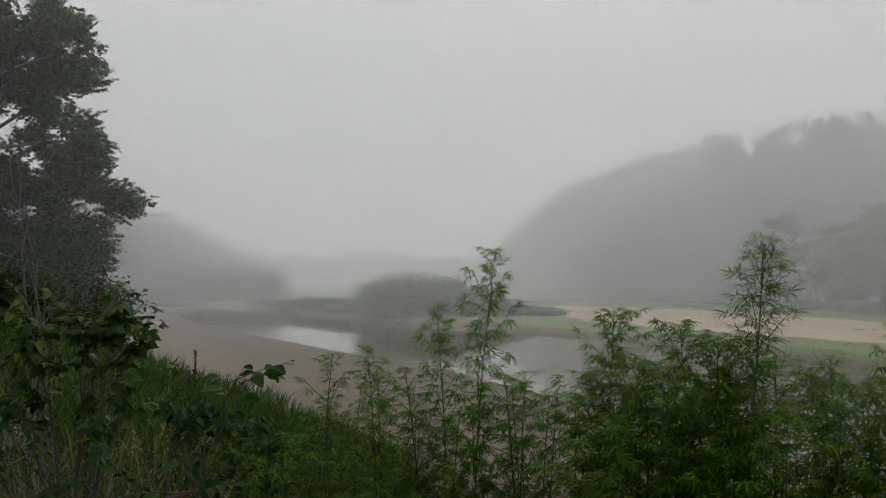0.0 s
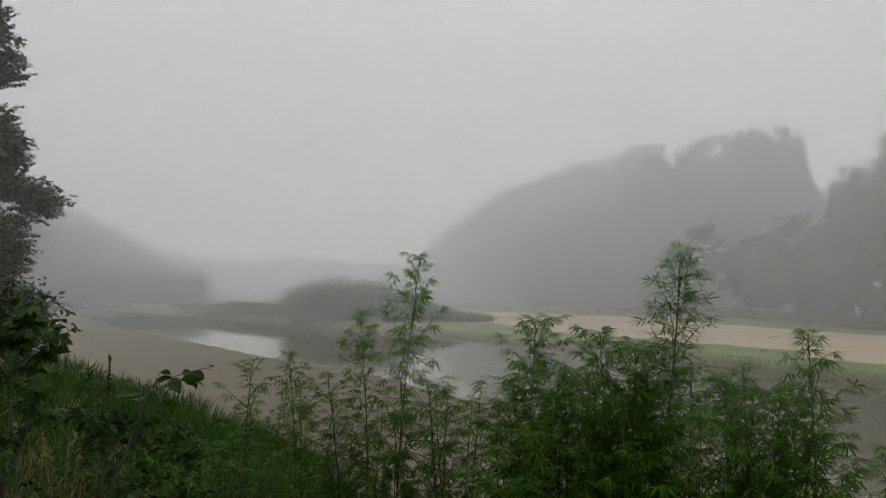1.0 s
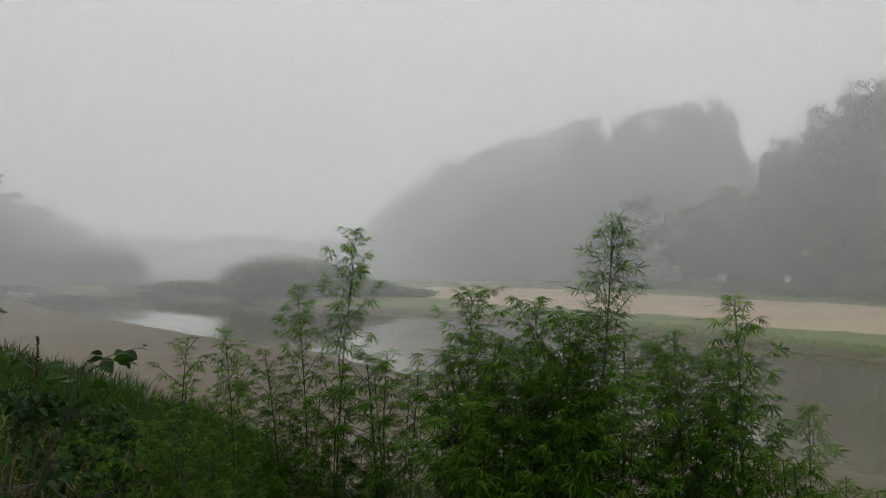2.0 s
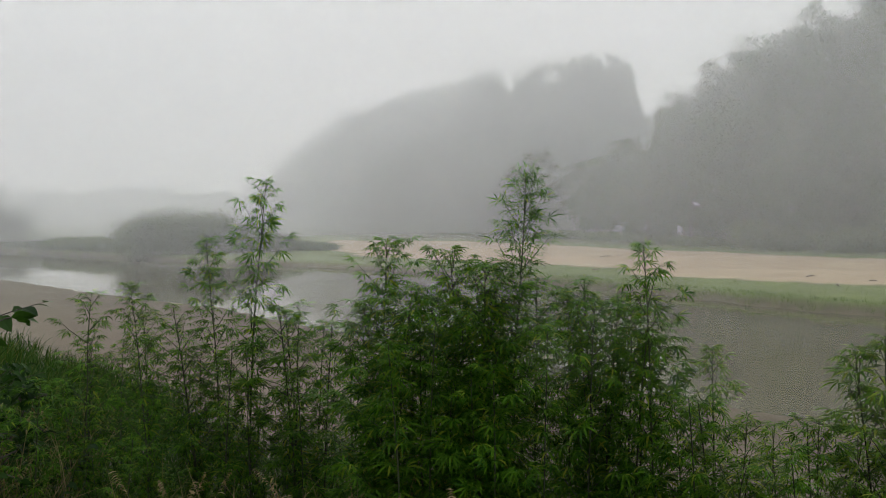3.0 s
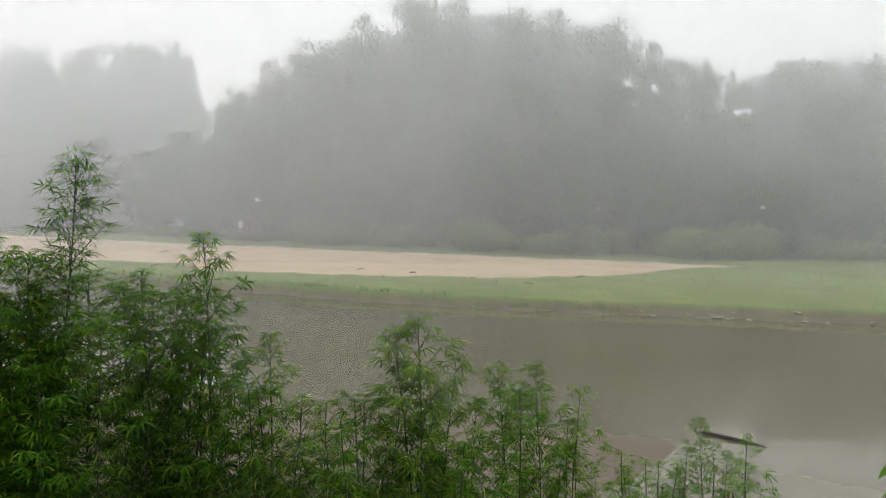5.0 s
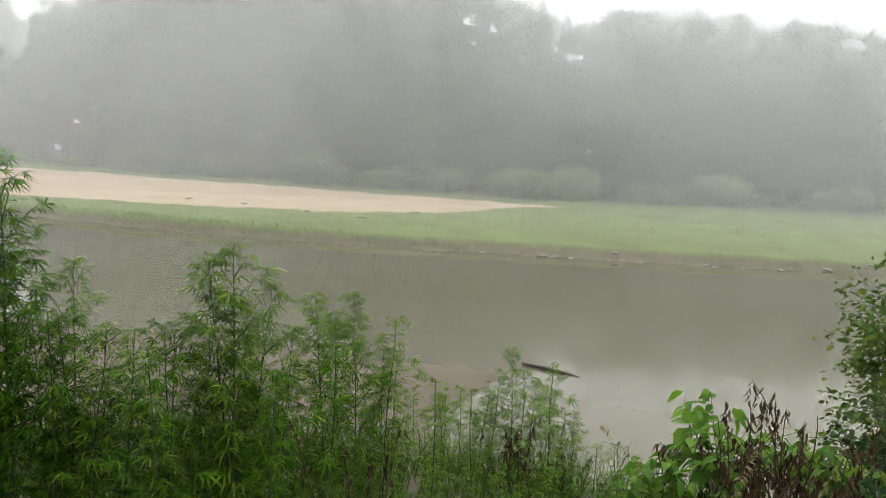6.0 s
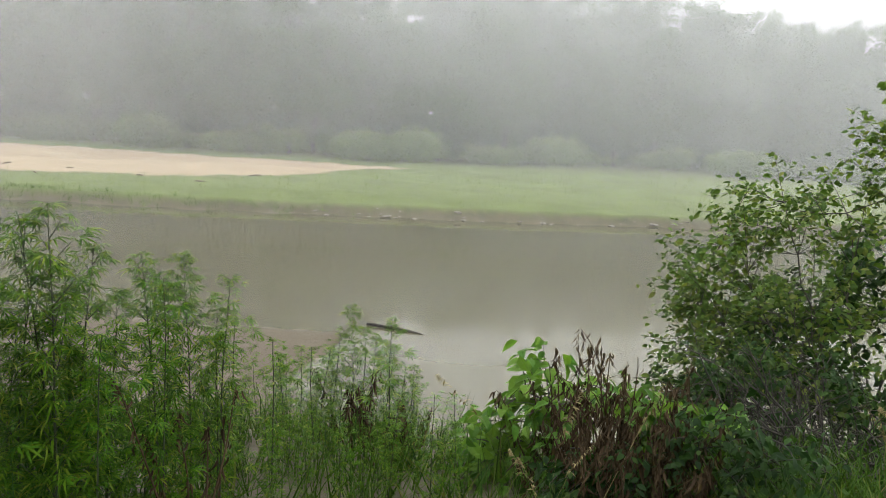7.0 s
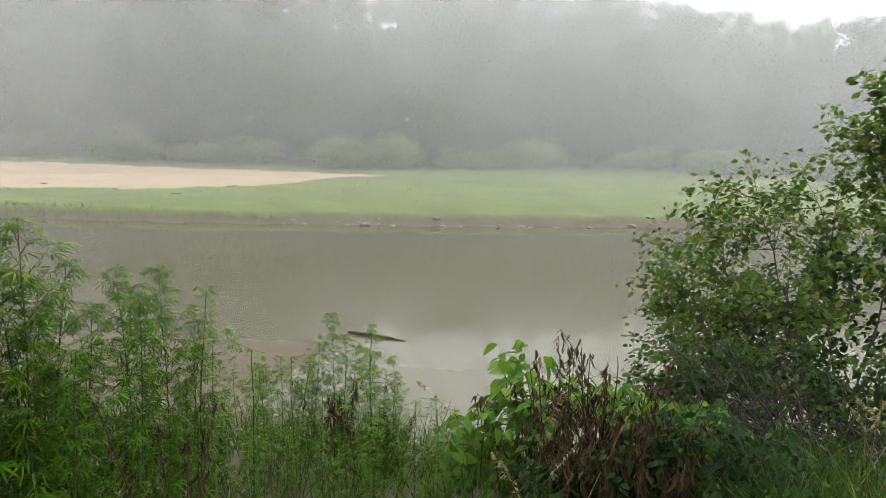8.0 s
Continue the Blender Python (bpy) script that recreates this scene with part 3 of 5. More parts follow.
# ---- hemp ----
def hemp_kind(tall, bush, r, leaf_mat, leaf=0.10, gap=0.06, taper=0.30, low=0.10, rise=1.15, fine=False, close=0.055, joined=1):
    """Meshes of a hemp plant: stem, tip, and branches with their leaves.
    bush: the reach of the longest branches; leaf: length of a middle leaflet; close: spacing of the leaf pairs; joined: nodes whose leaves share a mesh; taper: how far below the tip the plant grows broad."""
    stem = limb((0, 0, 0), (r.normal(0, 0.02), r.normal(0, 0.02), 1), tall, 0.02, r, 12, 0.04)
    stem[:, 2] *= tall / stem[-1, 2]
    stem_mesh = mesh_of("hemp_stem", *tube(stem, np.linspace(0.0075 if tall > 1.2 else 0.0045, 0.0018, len(stem)), 6), True, [HEMP_STEM])
    slim = 0.112 if fine or leaf_mat is HEMP_FRESH else 0.135
    fans = [hemp_leaf(1.0, k, slim, d) for k, d in (((3, 0.5), (5, 0.35), (5, 0.55)) if fine else ((5, 0.55), (7, 0.72), (7, 0.62)))]
    narrow = leaf_blade(1.0, 0.15, 2, 0.3)
    branches, crowd = [], []
    z, k = tall * low, 0

    def leaves_at(at, yaw, pitch, size):
        out = []
        pick = r.integers(0, 3, len(at))
        rot = turns(yaw, pitch, r.normal(0, 0.38, len(at))) * size[:, None, None]
        for kind in range(3):
            if (pick == kind).any():
                out.append(scatter(fans[kind], rot[pick == kind], at[pick == kind]))
        return out

    while z < tall - 0.035:
        d = tall - z
        f = z / tall
        at = np.array([np.interp(f * 12, np.arange(13), stem[:, c]) for c in range(3)])
        reach = (0.02 + bush * (1 - math.exp(-d / taper))) * (0.65 + 0.35 * min(1, f / 0.3)) * r.uniform(0.72, 1.2)
        a = k * 2.4 + r.uniform(-0.5, 0.5)
        grown = leaf * (0.50 + 0.50 * min(1, d / 0.28))
        # a pair of fan leaves at the node
        m = 2
        leaves = leaves_at(np.repeat(at[None], m, 0), a + 1.4 + np.array([0, np.pi]) + r.normal(0, 0.3, m), r.uniform(-0.4, 0.35, m), grown * r.uniform(0.85, 1.1, m))
        pts = limb(at, (np.cos(a), np.sin(a), rise * r.uniform(0.7, 1.35)), reach, 0.07, r, 5, 0.05)
        wood = tube(pts, np.linspace(0.0018 if fine else 0.003, 0.001, 6), 4)
        n = max(1, int(reach / close))
        u = np.repeat((np.arange(n) + 0.55) / n, 2)
        p = np.stack([np.interp(u * 5, np.arange(6), pts[:, c]) for c in range(3)], 1)
        side = np.tile([1, -1], n)
        leaves += leaves_at(p, a + side * r.uniform(0.4, 1.5, 2 * n), r.uniform(-0.5, 0.45, 2 * n), grown * r.uniform(0.6, 1.0, 2 * n) * (1.05 - 0.25 * u))
        m = 3
        leaves += leaves_at(np.repeat(pts[-1:], m, 0), a + np.array([-0.8, 0.0, 0.8]) + r.normal(0, 0.25, m), r.uniform(-0.45, 0.35, m), grown * r.uniform(0.6, 0.95, m))
        if fine:
            m = 12
            rot = turns(r.uniform(0, 6.28, m), r.uniform(-1.45, -0.3, m), r.normal(0, 0.3, m)) * r.uniform(0.014, 0.034, m)[:, None, None]
            along = pts[-1] + np.outer(r.uniform(-0.3, 0.5, m), (pts[-1] - pts[-2]) * 0.5 + (0, 0, 0.03))
            leaves.append(scatter(narrow, rot, along + r.normal(0, 0.003, (m, 3))))
        if joined == 1:
            branches.append((mesh_of("hemp_branch", *wood, True, [HEMP_STEM]), mesh_of("hemp_leaves", *merge(leaves), False, [leaf_mat])))
        else:
            crowd += leaves
            if k % joined == joined - 1:
                branches.append((None, mesh_of("hemp_leaves", *merge(crowd), False, [leaf_mat])))
                crowd = []
        z += gap * (0.42 + 0.58 * min(1, d / 0.4)) * r.uniform(0.8, 1.2)
        k += 1
    if crowd:
        branches.append((None, mesh_of("hemp_leaves", *merge(crowd), False, [leaf_mat])))
    m = 40 if fine else 7
    if fine:
        rot = turns(r.uniform(0, 6.28, m), r.uniform(-1.4, -0.2, m), r.normal(0, 0.3, m)) * r.uniform(0.016, 0.038, m)[:, None, None]
        tip = scatter(narrow, rot, stem[-1] + np.c_[r.normal(0, 0.004, (m, 2)), r.uniform(-0.13, 0.035, m)])
    else:
        tip = merge(leaves_at(np.repeat(stem[-1:], m, 0) - np.c_[np.zeros((m, 2)), r.uniform(0, 0.03, m)], np.arange(m) * 2.4, r.uniform(-0.75, 0.15, m), leaf * r.uniform(0.4, 0.72, m)))
    return stem_mesh, mesh_of("hemp_tip", *tip, False, [leaf_mat]), branches, stem[-1]


def hemp(kind, x, y, tall, yaw, widen, label, tilt=(0.0, 0.0)):
    stem, tip, branches, full = kind
    k = tall / full[2]
    turn = Euler((tilt[0], tilt[1], yaw)).to_matrix()
    lean = turn @ Vector((full[0] * k * widen, full[1] * k * widen, tall))
    x, y = x - lean.x, y - lean.y
    ob = thing("hemp_plant", (x, y, float(height([(x, y)])[0]) - 0.03), label, "hemp plant", "hemp on the bank")
    part("stem", stem, ob)
    part("tip", tip, ob)["kind"] = "stuff"
    for wood, leaves in branches:
        b = part("branch", wood, ob) if wood else ob
        part("leaves", leaves, b)["kind"] = "stuff"
    ob.scale, ob.rotation_euler = (k * widen, k * widen, k), (tilt[0], tilt[1], yaw)
    return ob


g = np.random.default_rng(5)
HEMP = [hemp_kind(1.9, 0.27, g, HEMP_DARK, 0.090, 0.050, 0.30, close=0.06), hemp_kind(1.8, 0.31, g, HEMP_DARK, 0.096, 0.046, 0.22, close=0.05), hemp_kind(1.6, 0.25, g, HEMP_DARK, 0.082, 0.074, 0.26, close=0.050),
        hemp_kind(1.9, 0.28, g, HEMP_DARK, 0.080, 0.024, 0.42, rise=1.4, fine=True, close=0.040),
        hemp_kind(1.0, 0.25, g, HEMP_DARK, 0.072, 0.060, 0.20, 0.04, close=0.06, joined=3), hemp_kind(0.9, 0.22, g, HEMP_DARK, 0.068, 0.060, 0.20, 0.04, close=0.06, joined=3),
        hemp_kind(1.8, 0.28, g, HEMP_FRESH, 0.106, 0.060, 0.34, close=0.070), hemp_kind(1.6, 0.23, g, HEMP_FRESH, 0.106, 0.064, 0.32, close=0.070),
        hemp_kind(1.0, 0.23, g, HEMP_FRESH, 0.062, 0.055, 0.20, 0.04, close=0.055, joined=3), hemp_kind(0.9, 0.20, g, HEMP_FRESH, 0.058, 0.055, 0.20, 0.04, close=0.055, joined=3)]
FRESH = {1: 6, 2: 7, 4: 8, 5: 9}
HEMP_LABELS = ["tall airy hemp plant with drooping fingered leaves", "dense dark green hemp plant on the bank", "slender hemp plant with narrow fingered leaves",
               "tall hemp plant with a pointed flowering top", "low bushy hemp plant crowded among taller ones", "short young hemp plant on the river bank",
               "fresh yellow-green hemp plant on the bank", "slender fresh green hemp plant above the water", "low bushy fresh green hemp plant", "short fresh green hemp plant by the water"]


def hemp_at(az, r, el, k, widen=1.0):
    x, y, top = bearing(az, r, el)
    low = k in (4, 5)
    k = FRESH.get(k, k) if az < (-51 if low else -30) else k
    tall = max(0.35, top - float(height([(x, y)])[0]) + 0.03)
    return hemp(HEMP[k], x, y, tall, k * 2.1 + az, widen * min(1.25, 0.95 / tall if low else 1.75 / tall) ** 0.6, HEMP_LABELS[k], (g.normal(0, 0.02), g.normal(0, 0.02)))


# bearing, distance, elevation of the tip, kind, breadth
ROW = [(7.3, 4.8, -5.5, 2, 1), (5.1, 4.8, -4.8, 0, 0.9), (2.6, 5.0, -6.0, 2, 1), (0.5, 5.0, -2.2, 0, 0.95), (-3.3, 4.9, 1.1, 0, 1.05), (-5.3, 4.9, -6.5, 2, 1), (-7.3, 4.6, -7.7, 2, 1), (-10.9, 4.0, -2.8, 1, 1), (-15.0, 3.7, -3.1, 1, 0.9), (-20.0, 3.8, 1.6, 3, 1.1), (-12.5, 3.7, -5.8, 1, 1), (-17.3, 3.6, -4.3, 1, 1.1), (-27.4, 3.5, -3.1, 0, 0.95), (-24.4, 3.6, -6.6, 2, 0.9), (-25.9, 3.8, -6.2, 2, 0.8),
       (-31.6, 3.4, -9.4, 1, 0.85), (-29.3, 3.4, -12.6, 2, 1), (-35.3, 3.3, -14.0, 2, 1), (-33.7, 3.1, -13.5, 1, 1), (-39.7, 3.2, -8.5, 2, 0.9), (-41.3, 3.2, -8.5, 2, 0.9), (-40.4, 3.3, -11.0, 1, 0.9), (-42.2, 3.4, -11.8, 1, 0.85),
       (-43.9, 3.3, -10.4, 2, 0.8), (-46.6, 3.5, -11.1, 2, 0.8), (-49.2, 3.6, -11.1, 1, 0.8), (-48.2, 3.7, -13.0, 2, 0.85), (-37.8, 3.2, -13.5, 1, 0.9), (-45.2, 3.4, -13.5, 1, 0.9), (-51.3, 3.6, -14.2, 2, 0.8),
       (-55.2, 4.6, -17.2, 2, 0.75), (-57.4, 4.6, -18.5, 1, 0.8), (-59.7, 4.8, -13.8, 2, 0.8), (-61.5, 4.8, -15.7, 2, 0.8), (-62.8, 4.7, -16.0, 2, 0.75), (-64.2, 4.6, -17.3, 2, 0.8), (-58.6, 4.7, -17.0, 1, 0.8), (-53.0, 4.4, -18.5, 1, 1)]
for az, r, el, k, w in ROW:
    hemp_at(az, r, el, k, w)
# the crowded lower growth between and before them: count, bearings, distances, tip elevations
for count, (a0, a1), (r0, r1), (e0, e1) in ((9, (-9, -27), (3.5, 4.2), (-8.2, -5.0)), (20, (-9.5, -28.5), (3.1, 4.0), (-13, -6.5)), (12, (-29, -45), (2.9, 3.7), (-18, -12.5)),
                                            (6, (-44, -55.5), (3.0, 4.1), (-18, -12.5)), (7, (9, 15), (4.4, 6.2), (-12.5, -9.0)), (16, (-51, -64.5), (4.2, 5.4), (-19.5, -14.5)), (8, (9.5, -9.5), (4.2, 5.5), (-14.5, -10.2)), (11, (7.8, -8.6), (4.5, 5.3), (-9.6, -6.2)), (15, (-54, -68), (3.6, 4.5), (-23, -18.5))):
    for n in range(count):
        az = a0 + (a1 - a0) * (n + g.uniform(0.1, 0.9)) / count
        hemp_at(az, g.uniform(r0, r1), g.uniform(e0, e1), 1 + n % 2 if count == 9 else 2 if count == 11 else 4 + n % 2, g.uniform(0.9, 1.2))


# ---- shrubs, vines and dead growth ----
OVATE, ROUND = leaf_blade(1.0, 0.56, 3, 0.22, 0.15), leaf_blade(1.0, 0.60, 2, 0.2, 0.15)
BIG = leaf_blade(1.0, 0.6, 3, 0.45, 0.3)
LOBED = merge([leaf_blade(1.0, 0.52, 2, 0.2)] + [(lambda v, f: (np.stack([v[:, 0] * math.cos(a) - v[:, 1] * math.sin(a), v[:, 0] * math.sin(a) + v[:, 1] * math.cos(a), v[:, 2] + 0.004], 1), f))(*leaf_blade(0.72, 0.4, 2, 0.2))
                                                 for a in (0.85, -0.85)])
WITHERED = leaf_blade(1.0, 0.26, 3, 0.9, 0.9)


def shoot(a, b, r, leaf, size, every, arch=0.12, hang=(0.05, 0.7), thick=0.004, start=0.2, loose=0.0):
    """A leafy shoot from a to b: its wood and its leaves, set alternately."""
    a, b = np.asarray(a, float), np.asarray(b, float)
    ln = np.linalg.norm(b - a)
    mid = (a + b) / 2 + (0, 0, arch * ln) + r.normal(0, 0.05 * ln, 3)
    t = np.linspace(0, 1, 8)[:, None]
    p = (1 - t) ** 2 * a + 2 * t * (1 - t) * mid + t ** 2 * b
    n = max(4, int(ln / every))
    u = np.linspace(start, 1, n)
    at = np.stack([np.interp(u * 7, np.arange(8), p[:, c]) for c in range(3)], 1) + r.normal(0, 1, (n, 3)) * loose
    d = b - a
    yaw = math.atan2(d[1], d[0]) + np.where(np.arange(n) % 2, 1, -1) * r.uniform(0.4, 1.3, n)
    rot = turns(yaw, r.uniform(*hang, n), r.normal(0, 0.6, n)) * (size * r.uniform(0.65, 1.25, n) * (1.1 - 0.35 * u))[:, None, None]
    return tube(p, np.linspace(thick, thick * 0.3, 8), 5), scatter(leaf, rot, at)


def shrub(name, label, category, base, limbs, tips, r, leaf, size, every, bark, leaves, reach=0.8, **more):
    """A shrub: limbs from its base, and leafy branches that leave them for the given tips."""
    base = np.asarray(base, float)
    ob = thing(name, base, label, category)
    ways = []
    for end in limbs:
        p = np.linspace(base, end, 9)
        p += r.normal(0, 0.03, p.shape) * np.linspace(0, 1, 9)[:, None]
        p[:, 2] += 0.12 * np.sin(np.linspace(0, np.pi, 9)) * np.linalg.norm(end - base)
        ways.append(p)
        part("limb", mesh_of("limb", *(lambda v, f: (v - base, f))(*tube(p, np.linspace(0.011, 0.003, 9), 6)), True, [bark]), ob)
    points = np.concatenate(ways)
    for tip in tips:
        d = np.linalg.norm(points - tip, axis=1) + 0.6 * np.clip(points[:, 2] - tip[2], 0, None)
        near = points[np.argsort(d)[:6]]
        from_ = near[r.integers(len(near))]
        far = tip - from_
        if np.linalg.norm(far) > reach:
            joint = tip - far / np.linalg.norm(far) * reach
            stalk = tube(np.linspace(from_, joint, 4), np.linspace(0.004, 0.003, 4), 5)
        else:
            joint, stalk = from_, None
        wood, lv = shoot(joint, tip, r, leaf, size, every, **more)
        wv_, wf_ = merge([wood] + ([stalk] if stalk else []))
        b = part("branch", mesh_of("branch", wv_ - base, wf_, True, [bark]), ob)
        part("leaves", mesh_of("leaves", lv[0] - base, lv[1], False, [leaves]), b)["kind"] = "stuff"
    return ob


def cloud_of(r, count, outline, lowest, dist):
    """Random places under an outline of (bearing, elevation) points."""
    xs = np.array([o[0] for o in outline])
    out = []
    for n in range(count):
        az = r.uniform(xs.min(), xs.max())
        top = np.interp(-az, -xs[::1] if xs[0] > xs[-1] else -xs[::-1], [o[1] for o in (outline if xs[0] > xs[-1] else outline[::-1])])
        low = lowest
        el = top - (top - low) * r.uniform(0, 1) ** 1.1
        out.append(bearing(az, r.uniform(*dist), el))
    return out


g = np.random.default_rng(31)
# the round-leaved shrub over the water
edge = [(-79.2, -9.8), (-80.3, -8.6), (-82, -6.6), (-84, -6.0), (-86, -4.6), (-88, -5.0), (-90, -3.9), (-93, -2.6), (-97, -1.8)]
tips = [bearing(az, g.uniform(6.0, 6.8), el) for az, el in ((-85.4, -1.9), (-89.3, -2.0), (-81.8, -4.8), (-79.2, -7.6), (-79.0, -12.5), (-80.3, -9.7), (-84.0, -4.8), (-87.3, -4.9),
                                                              (-82.5, -7.7), (-80.5, -13.3), (-79.6, -8.8), (-83, -5.8), (-88.5, -3.2), (-91, -2.5), (-80.2, -6.6), (-81.2, -5.9), (-83, -4.2), (-84.8, -3.3), (-86.5, -2.8), (-87.8, -2.2), (-90, -1.4), (-78.6, -10.6), (-79.1, -14.2), (-82.2, -6.4), (-85.0, -4.2), (-80.9, -8.0))]
tips += cloud_of(g, 180, edge, -18.5, (5.4, 7.4))
shrub("shrub", "leafy shrub with small round leaves leaning over the water", "shrub", bearing(-92, 6.6), [bearing(-83, 6.4, -8), bearing(-86, 6.8, -5), bearing(-82, 6.2, -12), bearing(-90, 6.3, -5), bearing(-88, 5.8, -12), bearing(-95, 6.5, -4), bearing(-85, 6.0, -14), bearing(-97, 6.2, -9)],
      tips, g, ROUND, 0.062, 0.0135, TWIG, ROUND_LEAF, 0.55, thick=0.003, hang=(-0.6, 0.8), loose=0.035)
tips = [bearing(az, g.uniform(5.6, 6.4), el) for az, el in ((-89.4, 1.0), (-89.7, -0.3), (-90.9, -3.3), (-91.5, 3.2), (-91.0, 2.0), (-90.4, -1.6), (-93, 1.0), (-93, 3), (-94, 0), (-95, 4))]
tips += cloud_of(g, 80, [(-90.6, 0.0), (-92, 2.0), (-94, 4.0), (-99, 6.0)], -4.5, (5.6, 6.6))
shrub("sapling", "young tree with small round leaves on the bank", "tree", bearing(-97, 6.0), [bearing(-96, 6.0, 3), bearing(-93, 6.1, 1), bearing(-93, 5.9, -3)],
      tips, g, ROUND, 0.064, 0.016, TWIG, ROUND_LEAF, 0.6, thick=0.003, hang=(-0.6, 0.8), loose=0.025)
# added dark-leaved shrub: its colour carries the shade low inside the round-leaved one
tips = cloud_of(g, 110, [(-79.5, -14.5), (-84, -13.5), (-90, -13), (-98, -12)], -23, (4.7, 5.7))
shrub("shrub", "added dark-leaved shrub painted as shaded lower inside of the round-leaved one", "shrub", bearing(-90, 5.4), [bearing(-83, 5.2, -17), bearing(-87, 5.2, -16), bearing(-92, 5.2, -16), bearing(-96, 5.2, -16)],
      tips, g, ROUND, 0.055, 0.010, TWIG, SHRUB_LEAF, 0.5, thick=0.003, loose=0.04)
# backing added to darken the gaps, with interior shade in its leaf colour
tips = cloud_of(g, 100, [(-82.5, -11.5), (-84.5, -9.5), (-87, -8.0), (-90, -6), (-94, -4), (-99, -3)], -17, (6.9, 8.3))
shrub("shrub", "added dark-leaved backing painted as shaded interior of the round-leaved shrub", "shrub", bearing(-96, 7.2), [bearing(-86, 7.4, -12), bearing(-89, 7.6, -10), bearing(-93, 7.6, -8), bearing(-97, 7.4, -7)],
      tips, g, ROUND, 0.085, 0.012, TWIG, SHRUB_LEAF, 0.8, thick=0.003, loose=0.06)
tips = cloud_of(g, 70, [(-73, -25), (-77, -22.5), (-80, -19.5), (-85, -18.0), (-90, -18.5), (-94, -20)], -28, (3.5, 4.2))
shrub("shrub", "low dark undergrowth round the withered plants", "shrub", bearing(-82, 4.0), [bearing(-75, 3.9, -22), bearing(-79, 4.0, -21), bearing(-84, 4.0, -20), bearing(-89, 4.0, -20)],
      tips, g, OVATE, 0.055, 0.014, DARK_TWIG, SHRUB_LEAF, 0.45, thick=0.003, loose=0.04)
# big-leaved climber
tips = [bearing(az, 4.6, el) for az, el in ((-71.1, -15.5), (-72.7, -15.0), (-70.1, -19.3), (-74.1, -16.0), (-75.7, -17.3), (-68.5, -20.5), (-72.7, -17.6), (-77.9, -16.8), (-81.6, -18.1), (-74.4, -21.0))]
tips += cloud_of(g, 105, [(-65.5, -23.0), (-68, -20.8), (-70.1, -19.0), (-71.5, -15.9), (-74, -16.0), (-76, -17.0), (-79, -17.0), (-83, -17.0), (-87, -17.5)], -25.5, (4.1, 4.9))
shrub("climber", "bright green climbing plant with large heart-shaped leaves", "vine", bearing(-76, 4.6), [bearing(-72, 4.6, -18), bearing(-75, 4.5, -19), bearing(-79, 4.6, -19), bearing(-83, 4.5, -19), bearing(-70, 4.7, -22)],
      tips, g, BIG, 0.108, 0.032, TWIG, VINE_LEAF, 0.45, thick=0.004, hang=(-0.4, 0.75), loose=0.02)


def dead_plant(az, r, el, seed, spread=0.22, stalks=5, leafy=26):
    """A withered plant: thin bent stalks hung with curled brown leaves."""
    q = np.random.default_rng(seed)
    base = bearing(az, r)
    top = bearing(az, r, el)[2]
    ob = thing("dead_plant", base, "withered brown plant with curled hanging leaves", "dead plant", "withered plants")
    for k in range(stalks):
        tall = (top - base[2]) * (1 if k == 0 else q.uniform(0.55, 1.0))
        p = limb((q.normal(0, 0.05), q.normal(0, 0.05), 0), (q.normal(0, spread), q.normal(0, spread), 1), tall, 0.06, q, 8)
        p[-2:, 2] -= (0.02, 0.07)
        s = part("stalk", mesh_of("stalk", *tube(p, np.linspace(0.006, 0.0018, 9), 5), True, [DEAD_LEAF]), ob)
        u = q.uniform(0.25, 1, leafy)
        at = np.stack([np.interp(u * 8, np.arange(9), p[:, c]) for c in range(3)], 1) + q.normal(0, 0.012, (leafy, 3))
        rot = turns(q.uniform(0, 6.28, leafy), q.uniform(0.9, 1.6, leafy), q.normal(0, 0.8, leafy)) * q.uniform(0.028, 0.066, leafy)[:, None, None]
        part("leaves", mesh_of("dead_leaves", *scatter(WITHERED, rot, at), False, [DEAD_LEAF]), s)["kind"] = "stuff"
    return ob


for n, (az, r, el) in enumerate(((-73.9, 4.4, -14.9), (-75.9, 4.2, -13.9), (-77.2, 4.2, -13.9), (-78.4, 4.1, -13.3), (-79.4, 4.2, -13.0), (-82.8, 4.3, -14.7), (-84.0, 4.2, -14.8),
                                 (-76.8, 3.9, -17.5), (-78.6, 3.8, -18), (-74.8, 3.9, -20), (-80.8, 3.9, -17.5), (-86.5, 4.2, -16.5), (-79.6, 3.6, -20), (-83.4, 3.7, -20.5), (-86.4, 3.8, -19.5), (-77.9, 3.9, -15.2), (-79.0, 3.8, -16), (-80.2, 3.9, -15.4), (-81.5, 3.7, -17.6), (-82.2, 3.9, -16.2), (-77.2, 3.7, -18.6), (-60.2, 4.7, -16.8), (-63.2, 4.7, -17.6), (-62.2, 4.6, -18.5), (-50, 3.2, -16.5))):
    dead_plant(az, r, el, 40 + n)

